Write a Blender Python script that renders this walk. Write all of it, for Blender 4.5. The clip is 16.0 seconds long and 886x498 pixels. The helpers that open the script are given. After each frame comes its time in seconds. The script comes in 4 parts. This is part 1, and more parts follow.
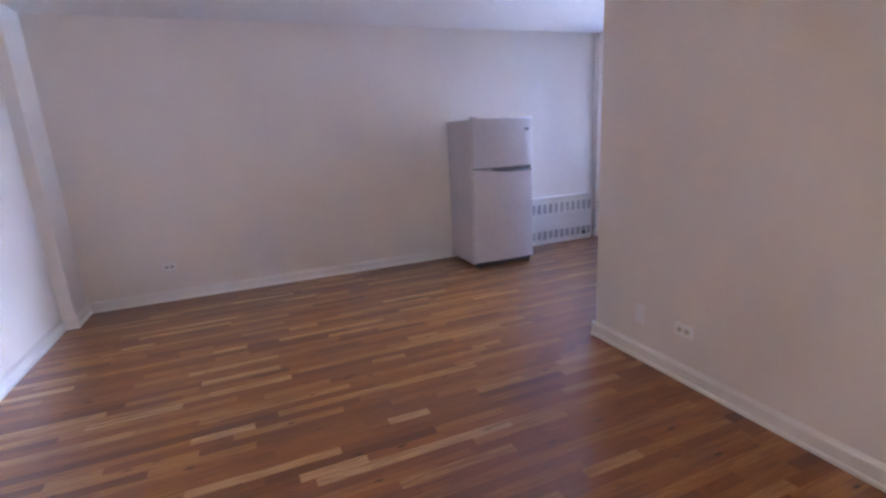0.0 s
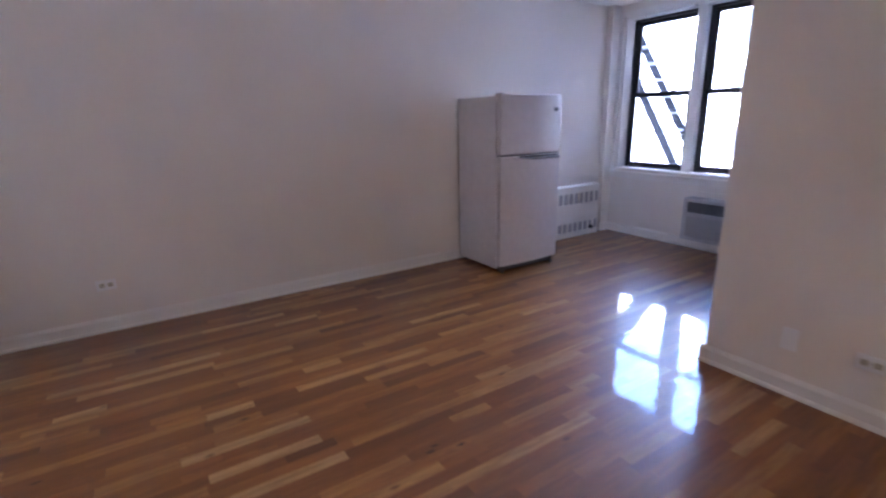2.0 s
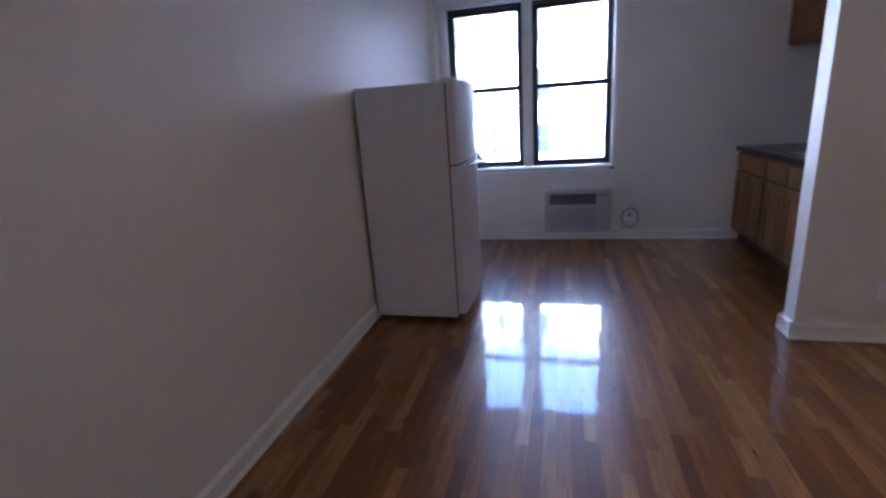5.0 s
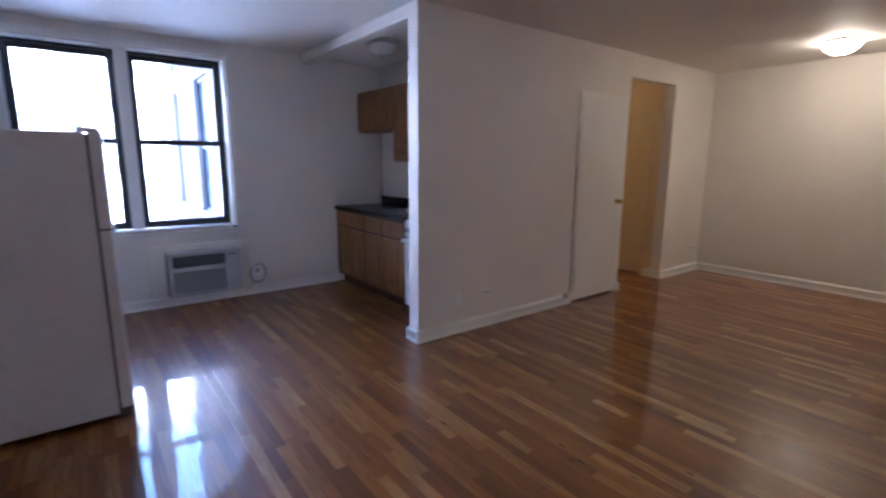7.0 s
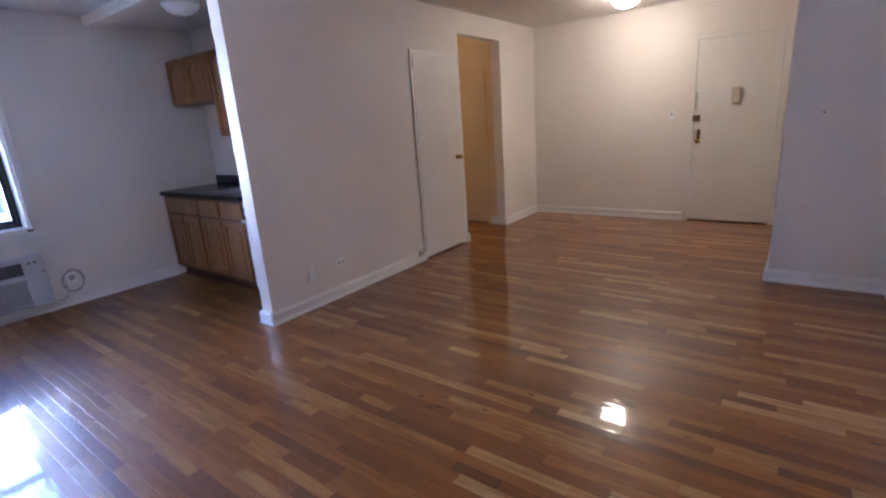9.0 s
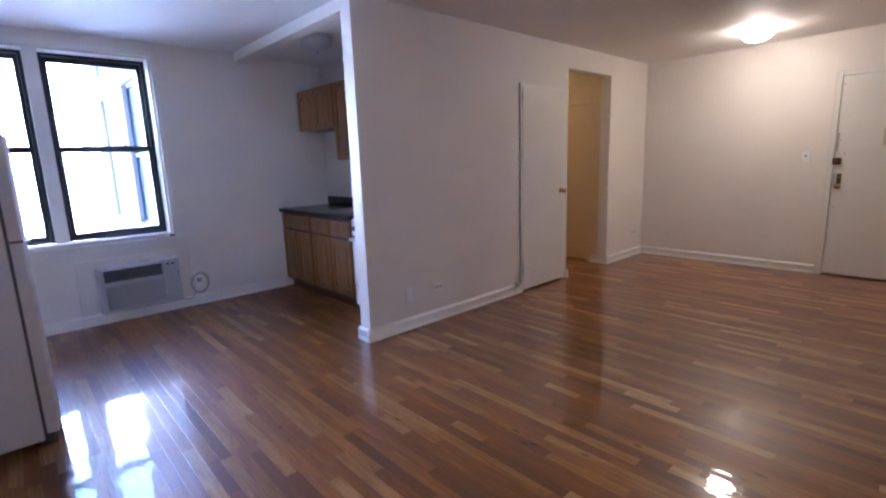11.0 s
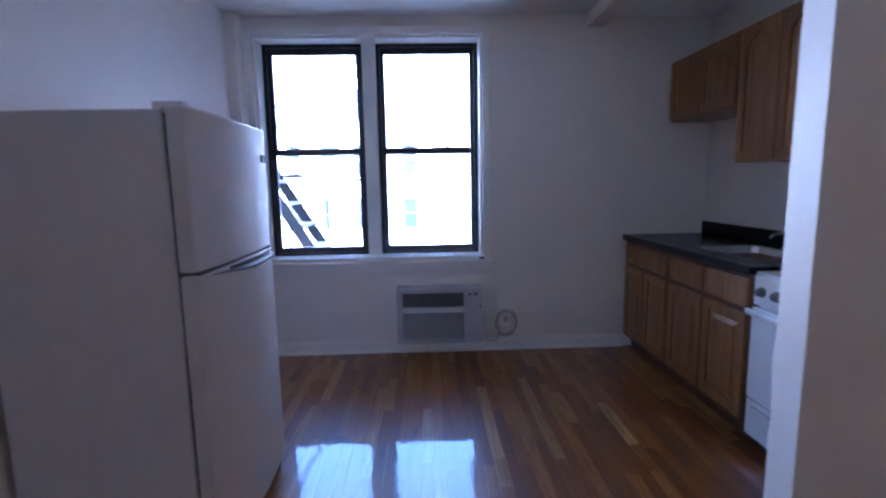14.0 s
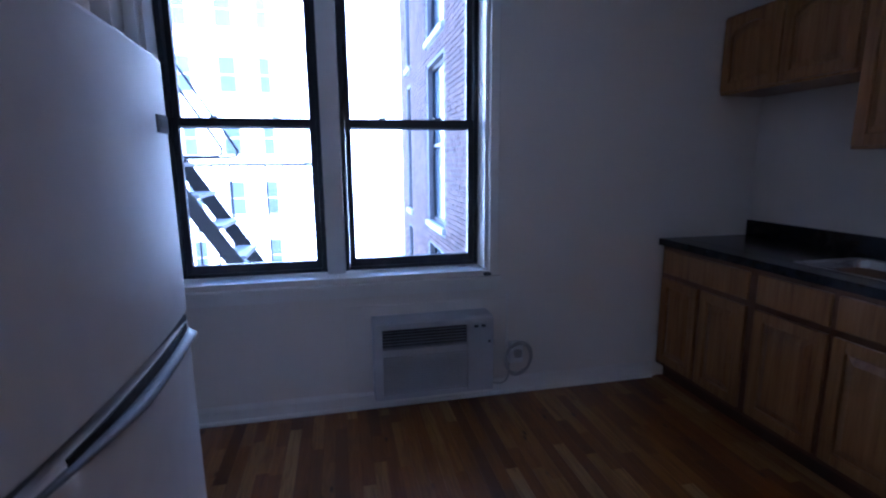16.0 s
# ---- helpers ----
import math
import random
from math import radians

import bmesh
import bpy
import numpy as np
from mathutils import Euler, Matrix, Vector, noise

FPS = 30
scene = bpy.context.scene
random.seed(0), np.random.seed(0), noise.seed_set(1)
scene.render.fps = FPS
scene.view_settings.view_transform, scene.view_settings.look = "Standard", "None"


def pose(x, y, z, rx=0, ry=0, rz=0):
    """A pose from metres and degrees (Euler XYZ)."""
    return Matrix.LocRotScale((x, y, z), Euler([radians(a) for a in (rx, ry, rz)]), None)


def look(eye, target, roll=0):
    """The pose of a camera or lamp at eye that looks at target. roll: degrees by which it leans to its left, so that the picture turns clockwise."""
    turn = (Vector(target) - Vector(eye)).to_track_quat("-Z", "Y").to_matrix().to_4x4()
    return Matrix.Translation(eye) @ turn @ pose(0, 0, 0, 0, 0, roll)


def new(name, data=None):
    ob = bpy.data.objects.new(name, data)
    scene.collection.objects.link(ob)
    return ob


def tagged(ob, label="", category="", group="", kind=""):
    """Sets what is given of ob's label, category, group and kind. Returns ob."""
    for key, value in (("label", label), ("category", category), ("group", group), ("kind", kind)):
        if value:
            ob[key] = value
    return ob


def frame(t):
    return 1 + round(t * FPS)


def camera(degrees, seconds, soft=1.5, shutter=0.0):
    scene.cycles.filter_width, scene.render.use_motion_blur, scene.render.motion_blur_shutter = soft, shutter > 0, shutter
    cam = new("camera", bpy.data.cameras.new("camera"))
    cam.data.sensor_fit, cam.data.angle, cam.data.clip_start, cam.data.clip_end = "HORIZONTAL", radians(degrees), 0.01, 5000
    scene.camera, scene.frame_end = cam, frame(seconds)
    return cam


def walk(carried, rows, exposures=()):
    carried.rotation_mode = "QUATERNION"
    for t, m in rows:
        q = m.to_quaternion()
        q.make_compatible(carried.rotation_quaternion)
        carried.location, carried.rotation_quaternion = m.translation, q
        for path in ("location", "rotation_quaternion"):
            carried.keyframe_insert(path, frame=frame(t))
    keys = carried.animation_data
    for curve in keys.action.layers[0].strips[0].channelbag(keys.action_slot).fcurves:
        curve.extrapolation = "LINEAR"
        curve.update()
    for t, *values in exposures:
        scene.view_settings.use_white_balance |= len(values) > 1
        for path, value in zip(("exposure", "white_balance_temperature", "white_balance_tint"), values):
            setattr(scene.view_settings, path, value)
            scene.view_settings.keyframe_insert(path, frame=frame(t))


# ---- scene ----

cam = camera(86.0, 16.0, soft=2.3, shutter=0.5)
PATH = [
    (0.0, pose(4.998, 1.858, 1.416, 76.339, 2.949, 67.168)),
    (0.5, pose(4.835, 1.774, 1.378, 79.033, 0.062, 64.231)),
    (1.0, pose(4.562, 1.756, 1.374, 78.976, -2.066, 63.893)),
    (1.5, pose(4.246, 1.555, 1.388, 76.894, -0.410, 56.552)),
    (2.0, pose(3.824, 1.412, 1.382, 74.410, 1.355, 57.420)),
    (2.5, pose(3.349, 1.256, 1.395, 74.506, -0.458, 55.718)),
    (3.0, pose(2.954, 1.104, 1.365, 74.515, 0.800, 49.324)),
    (3.2, pose(2.763, 1.077, 1.361, 74.093, 0.588, 48.586)),
    (5.3, pose(1.095, 1.175, 1.343, 75.944, 2.644, 7.136)),
    (5.5, pose(1.010, 1.237, 1.298, 78.259, 1.588, 3.767)),
    (6.0, pose(0.809, 1.227, 1.327, 79.971, 1.347, -8.544)),
    (6.5, pose(0.534, 1.142, 1.403, 78.694, -1.120, -26.080)),
    (7.0, pose(0.562, 1.038, 1.406, 79.482, -0.374, -37.000)),
    (7.5, pose(0.612, 0.967, 1.401, 77.987, 1.154, -43.466)),
    (8.0, pose(0.655, 0.937, 1.399, 75.815, 3.118, -49.314)),
    (8.5, pose(0.677, 0.933, 1.396, 75.643, 3.671, -53.597)),
    (9.0, pose(0.685, 0.920, 1.404, 74.738, 3.991, -53.839)),
    (9.5, pose(0.679, 0.934, 1.394, 74.793, 4.561, -53.798)),
    (10.0, pose(0.652, 0.928, 1.383, 76.174, 3.457, -49.675)),
    (10.2, pose(0.617, 0.949, 1.354, 76.996, 2.692, -44.298)),
    (12.3, pose(0.811, 1.223, 1.380, 81.606, 0.646, -41.678)),
    (12.5, pose(0.890, 1.340, 1.383, 81.251, 0.962, -38.841)),
    (13.0, pose(0.877, 1.778, 1.337, 79.550, 1.191, -27.311)),
    (13.5, pose(1.145, 2.187, 1.334, 80.037, 4.938, -13.896)),
    (14.0, pose(1.359, 2.566, 1.307, 82.115, 1.026, -1.945)),
    (14.5, pose(1.237, 2.971, 1.339, 79.876, -0.072, -6.058)),
    (15.0, pose(1.203, 3.344, 1.339, 79.275, 0.626, -5.095)),
    (15.5, pose(1.061, 3.537, 1.337, 80.094, 0.284, -10.868)),
    (16.0, pose(0.978, 3.658, 1.349, 79.765, 0.448, -12.268)),
]
EXPOSURES = [(0.0, 6.05, 5420, 28), (1.0, 5.92, 5450, 27), (3.0, 5.45, 5600, 26), (5.5, 4.92, 5400, 22), (7.0, 5.28, 5300, 23), (9.0, 5.74, 5150, 25), (10.0, 5.74, 5150, 25),
             (12.5, 5.52, 5080, 29), (14.0, 4.98, 4950, 23), (16.0, 4.15, 4780, 21)]
walk(cam, PATH, EXPOSURES)

# ---- daylight ----
world = bpy.data.worlds.new("world")
scene.world = world
world.use_nodes = True
_n = world.node_tree.nodes
_bg = _n["Background"]
_sky = _n.new("ShaderNodeTexSky")
_sky.sky_type, _sky.sun_disc = "NISHITA", False
_sky.sun_elevation, _sky.sun_rotation = radians(37), radians(192)
_sky.dust_density, _sky.ozone_density = 0.3, 3.0
world.node_tree.links.new(_sky.outputs[0], _bg.inputs[0])
_bg.inputs[1].default_value = 0.15
sun_data = bpy.data.lights.new("sun", "SUN")
sun_data.energy, sun_data.angle, sun_data.color = 0.8, radians(10), (1.0, 0.98, 0.95)
sun = new("sun", sun_data)
sun.matrix_world = look((0, 0, 20), (-0.17, 0.78, 19.4))

# ---- materials ----
def nodes_of(name):
    m = bpy.data.materials.new(name)
    m.use_nodes = True
    nt = m.node_tree
    return m, nt, nt.nodes["Principled BSDF"]


def link(nt, a, b):
    nt.links.new(a, b)


def noise_tex(nt, scale, detail=3.0, vector=None, rough=0.5, w=None):
    n = nt.nodes.new("ShaderNodeTexNoise")
    n.inputs["Scale"].default_value, n.inputs["Detail"].default_value, n.inputs["Roughness"].default_value = scale, detail, rough
    if w is not None:
        n.noise_dimensions = "4D"
        link(nt, w, n.inputs["W"])
    if vector is not None:
        link(nt, vector, n.inputs["Vector"])
    return n.outputs["Fac"]


def position(nt, sx=1.0, sy=1.0, sz=1.0, local=False):
    if local:
        src = nt.nodes.new("ShaderNodeTexCoord").outputs["Object"]
    else:
        src = nt.nodes.new("ShaderNodeNewGeometry").outputs["Position"]
    mp = nt.nodes.new("ShaderNodeMapping")
    mp.inputs["Scale"].default_value = (sx, sy, sz)
    link(nt, src, mp.inputs["Vector"])
    return mp.outputs[0]


def ramp(nt, fac, stops):
    r = nt.nodes.new("ShaderNodeValToRGB")
    el = r.color_ramp.elements
    while len(el) < len(stops):
        el.new(0.5)
    for e, (p, c) in zip(el, stops):
        e.position, e.color = p, (*c, 1) if len(c) == 3 else c
    link(nt, fac, r.inputs[0])
    return r.outputs[0]


def mix(nt, fac, a, b, mode="MIX"):
    m = nt.nodes.new("ShaderNodeMix")
    m.data_type, m.blend_type = "RGBA", mode
    for sock, v in ((m.inputs[0], fac), (m.inputs[6], a), (m.inputs[7], b)):
        if isinstance(v, (int, float)):
            sock.default_value = v
        elif isinstance(v, tuple):
            sock.default_value = (*v, 1)
        else:
            link(nt, v, sock)
    return m.outputs[2]


def span(nt, fac, a, b):
    r = nt.nodes.new("ShaderNodeMapRange")
    r.inputs[3].default_value, r.inputs[4].default_value = a, b
    link(nt, fac, r.inputs[0])
    return r.outputs[0]


def bump(nt, bsdf, height, strength, dist=0.01):
    b = nt.nodes.new("ShaderNodeBump")
    b.inputs["Strength"].default_value, b.inputs["Distance"].default_value = strength, dist
    link(nt, height, b.inputs["Height"])
    link(nt, b.outputs[0], bsdf.inputs["Normal"])
    link(nt, b.outputs[0], bsdf.inputs["Coat Normal"])


def paint(name, color, rough=0.5, relief=0.25, dirt=0.025):
    """Rolled wall paint: orange-peel relief, faint patches."""
    m, nt, b = nodes_of(name)
    pos = position(nt)
    big, fine = noise_tex(nt, 1.3, 4, pos), noise_tex(nt, 45, 3, pos)
    dark = tuple(c * (1 - dirt * 1.6) for c in color)
    light = tuple(min(1, c * (1 + dirt * 0.5)) for c in color)
    col = ramp(nt, big, [(0.3, dark), (0.62, light)])
    link(nt, mix(nt, 0.04, col, fine, "OVERLAY"), b.inputs["Base Color"])
    link(nt, span(nt, fine, rough - 0.08, rough + 0.1), b.inputs["Roughness"])
    bump(nt, b, fine, relief, 0.003)
    return m


def plain(name, color, rough=0.4, metal=0.0, relief=0.1, scale=60, vary=0.1, spec=0.5):
    m, nt, b = nodes_of(name)
    pos = position(nt)
    n, n2 = noise_tex(nt, scale, 3, pos), noise_tex(nt, scale * 0.08, 3, pos)
    a = tuple(c * (1 - vary) for c in color)
    z = tuple(min(1, c * (1 + vary)) for c in color)
    col = ramp(nt, n2, [(0.3, a), (0.7, z)])
    link(nt, mix(nt, vary * 0.6, col, n, "OVERLAY"), b.inputs["Base Color"])
    link(nt, span(nt, n, max(0.02, rough * 0.8), min(1, rough * 1.25)), b.inputs["Roughness"])
    b.inputs["Metallic"].default_value = metal
    b.inputs["Specular IOR Level"].default_value = spec
    if relief:
        bump(nt, b, n, relief, 0.002)
    return m


def cabinet_oak(name):
    """Honey-stained oak with upright grain and a satin finish."""
    m, nt, b = nodes_of(name)
    info = nt.nodes.new("ShaderNodeObjectInfo")
    w = span(nt, info.outputs["Random"], 0, 30)
    grain = noise_tex(nt, 1.0, 5, position(nt, 38, 38, 2.2), 0.65, w)
    fine = noise_tex(nt, 1.0, 4, position(nt, 240, 240, 9), 0.6, w)
    col = ramp(nt, grain, [(0.3, (0.20, 0.080, 0.024)), (0.5, (0.335, 0.148, 0.047)), (0.72, (0.44, 0.218, 0.078))])
    col = mix(nt, 0.3, col, fine, "OVERLAY")
    hue = mix(nt, span(nt, info.outputs["Random"], 0.0, 0.18), col, (0.16, 0.06, 0.02))
    link(nt, hue, b.inputs["Base Color"])
    link(nt, span(nt, fine, 0.28, 0.42), b.inputs["Roughness"])
    bump(nt, b, fine, 0.12, 0.001)
    return m


def floor_oak(name, joined):
    """Varnished strip oak: each strip its own shade, grain along it, knots, slightly cupped under a wavy glossy coat."""
    m, nt, b = nodes_of(name)
    if joined:
        rnd = nt.nodes.new("ShaderNodeNewGeometry").outputs["Random Per Island"]
    else:
        rnd = nt.nodes.new("ShaderNodeObjectInfo").outputs["Random"]
    def calc(op, a, c):
        n = nt.nodes.new("ShaderNodeMath")
        n.operation = op
        for sock, v in ((n.inputs[0], a), (n.inputs[1], c)):
            if isinstance(v, (int, float)):
                sock.default_value = v
            else:
                link(nt, v, sock)
        return n.outputs[0]

    w = span(nt, rnd, 0, 60)
    tone = ramp(nt, rnd, [(0.0, (0.120, 0.037, 0.009)), (0.10, (0.190, 0.060, 0.012)), (0.5, (0.262, 0.092, 0.017)),
                          (0.72, (0.315, 0.124, 0.027)), (0.88, (0.40, 0.185, 0.050)), (1.0, (0.52, 0.290, 0.110))])
    grain = noise_tex(nt, 1.0, 5, position(nt, 55, 3.0, 1), 0.62, w)
    fine = noise_tex(nt, 1.0, 3, position(nt, 300, 14, 1), 0.6, w)
    broad = noise_tex(nt, 1.0, 3, position(nt, 9, 1.8, 1), 0.5, w)
    col = mix(nt, ramp(nt, grain, [(0.30, (0.7, 0.7, 0.7)), (0.52, (0, 0, 0))]), tone, (0.135, 0.042, 0.010))
    col = mix(nt, ramp(nt, grain, [(0.58, (0, 0, 0)), (0.78, (0.35, 0.35, 0.35))]), col, (0.46, 0.22, 0.065))
    # cathedral figure: bent growth rings drawn out along the strip
    rings = calc("SINE", calc("MULTIPLY", noise_tex(nt, 1.0, 2, position(nt, 15, 1.3, 1), 0.5, w), 42.0), 0.0)
    col = mix(nt, ramp(nt, rings, [(0.35, (0, 0, 0)), (0.95, (0.28, 0.28, 0.28))]), col, (0.115, 0.036, 0.010))
    col = mix(nt, 0.4, col, fine, "OVERLAY")
    col = mix(nt, ramp(nt, broad, [(0.35, (0.35, 0.35, 0.35)), (0.65, (0, 0, 0))]), col, (0.19, 0.062, 0.013))
    knots = nt.nodes.new("ShaderNodeTexVoronoi")
    knots.inputs["Scale"].default_value = 1.0
    link(nt, position(nt, 9, 3.2, 1), knots.inputs["Vector"])
    spot = ramp(nt, knots.outputs["Distance"], [(0.03, (0.9, 0.9, 0.9)), (0.10, (0, 0, 0))])
    col = mix(nt, spot, col, (0.035, 0.012, 0.005))
    link(nt, col, b.inputs["Base Color"])
    scuff = noise_tex(nt, 2.1, 5, position(nt), 0.6)
    link(nt, span(nt, scuff, 0.30, 0.42), b.inputs["Roughness"])
    b.inputs["Coat Weight"].default_value = 0.9
    link(nt, span(nt, scuff, 0.02, 0.07), b.inputs["Coat Roughness"])
    b.inputs["Specular IOR Level"].default_value = 0.27
    wave = noise_tex(nt, 1.0, 2, position(nt, 16, 7, 1), 0.5, w)
    # cupping across each strip
    xyz = nt.nodes.new("ShaderNodeSeparateXYZ")
    link(nt, nt.nodes.new("ShaderNodeNewGeometry").outputs["Position"], xyz.inputs[0])

    across = calc("SUBTRACT", calc("FRACT", calc("DIVIDE", calc("ADD", xyz.outputs[0], 0.01), 0.0572), 0.0), 0.5)
    cup = calc("MULTIPLY", calc("MULTIPLY", across, across), calc("MULTIPLY", rnd, 0.16))
    height = calc("ADD", calc("MULTIPLY", wave, 0.38), cup)
    bump(nt, b, height, 0.55, 0.004)
    return m


def brick_mat(name, joined):
    m, nt, b = nodes_of(name)
    rnd = nt.nodes.new("ShaderNodeNewGeometry").outputs["Random Per Island"] if joined else nt.nodes.new("ShaderNodeObjectInfo").outputs["Random"]
    tone = ramp(nt, rnd, [(0.0, (0.070, 0.040, 0.036)), (0.5, (0.105, 0.058, 0.05)), (1.0, (0.15, 0.088, 0.075))])
    n = noise_tex(nt, 30, 4, position(nt))
    link(nt, mix(nt, 0.5, tone, n, "OVERLAY"), b.inputs["Base Color"])
    b.inputs["Roughness"].default_value = 0.9
    bump(nt, b, n, 0.4, 0.004)
    return m


def glass(name, tint=(0.97, 0.985, 1.0), rough=0.0):
    m, nt, b = nodes_of(name)
    nt.nodes.remove(b)
    out = nt.nodes["Material Output"]
    tr, gl = nt.nodes.new("ShaderNodeBsdfTransparent"), nt.nodes.new("ShaderNodeBsdfGlossy")
    tr.inputs[0].default_value = (*tint, 1)
    gl.inputs["Roughness"].default_value = rough
    fr = nt.nodes.new("ShaderNodeFresnel")
    fr.inputs[0].default_value = 1.3
    mx = nt.nodes.new("ShaderNodeMixShader")
    link(nt, fr.outputs[0], mx.inputs[0])
    link(nt, tr.outputs[0], mx.inputs[1])
    link(nt, gl.outputs[0], mx.inputs[2])
    link(nt, mx.outputs[0], out.inputs[0])
    return m


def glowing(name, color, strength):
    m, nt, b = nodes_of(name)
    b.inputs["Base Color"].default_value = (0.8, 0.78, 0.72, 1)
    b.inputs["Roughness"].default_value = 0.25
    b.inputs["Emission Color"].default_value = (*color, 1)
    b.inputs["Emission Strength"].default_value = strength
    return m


WALL = paint("wall_paint", (0.79, 0.735, 0.665), 0.5)
CEIL = paint("ceiling_paint", (0.82, 0.785, 0.735), 0.6)
HALL = paint("hall_paint", (0.74, 0.56, 0.30), 0.5)
TRIM = paint("trim_paint", (0.80, 0.77, 0.72), 0.32, 0.1, 0.04)
DOOR = paint("door_paint", (0.78, 0.75, 0.69), 0.36, 0.12, 0.04)
BLACK = plain("black_aluminium", (0.012, 0.013, 0.016), 0.4, 0.0, 0.05)
OAK = cabinet_oak("cabinet_oak")
# base cabinet oak, darkened to paint in the shade between its doors
OAK_SHADE = plain("face_frame_shade", (0.15, 0.062, 0.024), 0.5, 0, 0.1, 40, 0.15)
TOE = plain("toe_kick_brown", (0.10, 0.045, 0.02), 0.6)
PLANK = floor_oak("floor_strip", False)
PLANKS = floor_oak("floor_strips_far", True)
SUBFLOOR = plain("subfloor_dark", (0.02, 0.01, 0.006), 0.9)
FRIDGE = plain("fridge_enamel", (0.66, 0.63, 0.635), 0.46, 0, 0.12, 220, 0.03, 0.3)
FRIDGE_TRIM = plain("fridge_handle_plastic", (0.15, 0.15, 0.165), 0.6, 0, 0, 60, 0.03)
GASKET = plain("gasket_grey", (0.10, 0.10, 0.11), 0.6)
STOVE = plain("stove_enamel", (0.80, 0.80, 0.80), 0.2, 0, 0, 60, 0.03)
LAMINATE = plain("counter_laminate", (0.016, 0.017, 0.021), 0.22, 0, 0.05, 300, 0.5)
STEEL = plain("stainless_steel", (0.55, 0.55, 0.56), 0.25, 1.0, 0.05, 120, 0.06)
CHROME = plain("chrome", (0.8, 0.8, 0.82), 0.08, 1.0, 0, 60, 0.02)
BRASS = plain("brass", (0.62, 0.43, 0.16), 0.25, 1.0, 0.05, 60, 0.1)
BRONZE = plain("dark_bronze", (0.13, 0.075, 0.04), 0.38, 0.8, 0.1, 60, 0.2)
AC_CASE = plain("ac_plastic", (0.50, 0.50, 0.51), 0.45, 0, 0.1, 100, 0.05)
AC_LOUVRE = plain("ac_louvre", (0.27, 0.275, 0.29), 0.45)
AC_DARK = plain("ac_grille_dark", (0.05, 0.055, 0.065), 0.5, 0, 0, 60, 0.1)
PLASTIC = plain("white_plastic", (0.84, 0.83, 0.81), 0.35, 0, 0, 60, 0.03)
IVORY = plain("ivory_plastic", (0.60, 0.56, 0.44), 0.4, 0, 0, 60, 0.05)
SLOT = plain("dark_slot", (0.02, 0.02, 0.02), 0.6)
CORD = plain("cord_grey", (0.42, 0.40, 0.38), 0.5)
RAD_IN = plain("radiator_inside", (0.42, 0.42, 0.43), 0.7)
RADIATOR = paint("radiator_enamel", (0.78, 0.76, 0.72), 0.4, 0.1, 0.05)
IRON = plain("painted_iron", (0.03, 0.032, 0.036), 0.55, 0.0, 0.3)
TREAD = plain("galvanised_tread", (0.42, 0.43, 0.45), 0.5, 0.3, 0.3)
BRICK = brick_mat("red_brick", True)
BRICK_ONE = brick_mat("red_brick_single", False)
MORTAR = plain("mortar", (0.19, 0.18, 0.18), 0.95, 0, 0.4, 40, 0.1)
FACADE = plain("pale_facade", (0.80, 0.80, 0.81), 0.85, 0, 0.4, 6, 0.1)
STONE = plain("stone_sill", (0.55, 0.53, 0.50), 0.8, 0, 0.3)
YARD = plain("yard_concrete", (0.26, 0.25, 0.24), 0.9, 0, 0.4, 4, 0.2)
FAR_GLASS = plain("far_window_glass", (0.11, 0.135, 0.16), 0.15, 0, 0, 5, 0.2, 0.3)
# emission stands in for sunlight on the far facade
BACKDROP = glowing("glowing_facade_sheet", (0.74, 0.86, 1.0), 0.68)
PANE = glass("window_glass")
GLOW = glowing("lamp_glass", (1.0, 0.82, 0.52), 1.5)
GLOW_HALL = glowing("hall_lamp_glass", (1.0, 0.78, 0.46), 0.45)
FROST = plain("frosted_glass", (0.62, 0.62, 0.60), 0.3, 0, 0, 60, 0.05)


# ---- mesh helpers ----
def finish(name, bm, material, parent=None, label="", smooth=False):
    me = bpy.data.meshes.new(name)
    if smooth:
        for f in bm.faces:
            f.smooth = True
    bm.to_mesh(me)
    bm.free()
    me.materials.append(material)
    ob = new(name, me)
    if parent is not None:
        ob.parent = parent
    if label:
        ob["label"] = label
    return ob


def part(name, bm, material, parent, label="", smooth=False):
    return finish(name, bm, material, parent, label, smooth)


def setting(name, bm, material, label, category):
    return tagged(finish(name, bm, material), label, category, kind="structure")


def thing(name, loc, label, category, group="", rz=0.0, kind=""):
    e = new(name)
    e.empty_display_size = 0.1
    e.matrix_basis = pose(*loc, 0, 0, rz)
    return tagged(e, label, category, group, kind)


def add_box(bm, x0, x1, y0, y1, z0, z1, bev=0.0, seg=2):
    r = bmesh.ops.create_cube(bm, size=1.0)
    vs = r["verts"]
    for v in vs:
        v.co = Vector(((x0 + x1) / 2 + v.co.x * (x1 - x0), (y0 + y1) / 2 + v.co.y * (y1 - y0), (z0 + z1) / 2 + v.co.z * (z1 - z0)))
    if bev:
        es = list({e for v in vs for e in v.link_edges})
        bmesh.ops.bevel(bm, geom=es, offset=bev, segments=seg, profile=0.5, affect="EDGES")
    return bm


def box(x0, x1, y0, y1, z0, z1, bev=0.0, seg=2):
    return add_box(bmesh.new(), x0, x1, y0, y1, z0, z1, bev, seg)


def boxes(rows, bev=0.0, seg=1):
    bm = bmesh.new()
    for r in rows:
        add_box(bm, *r, bev, seg)
    return bm


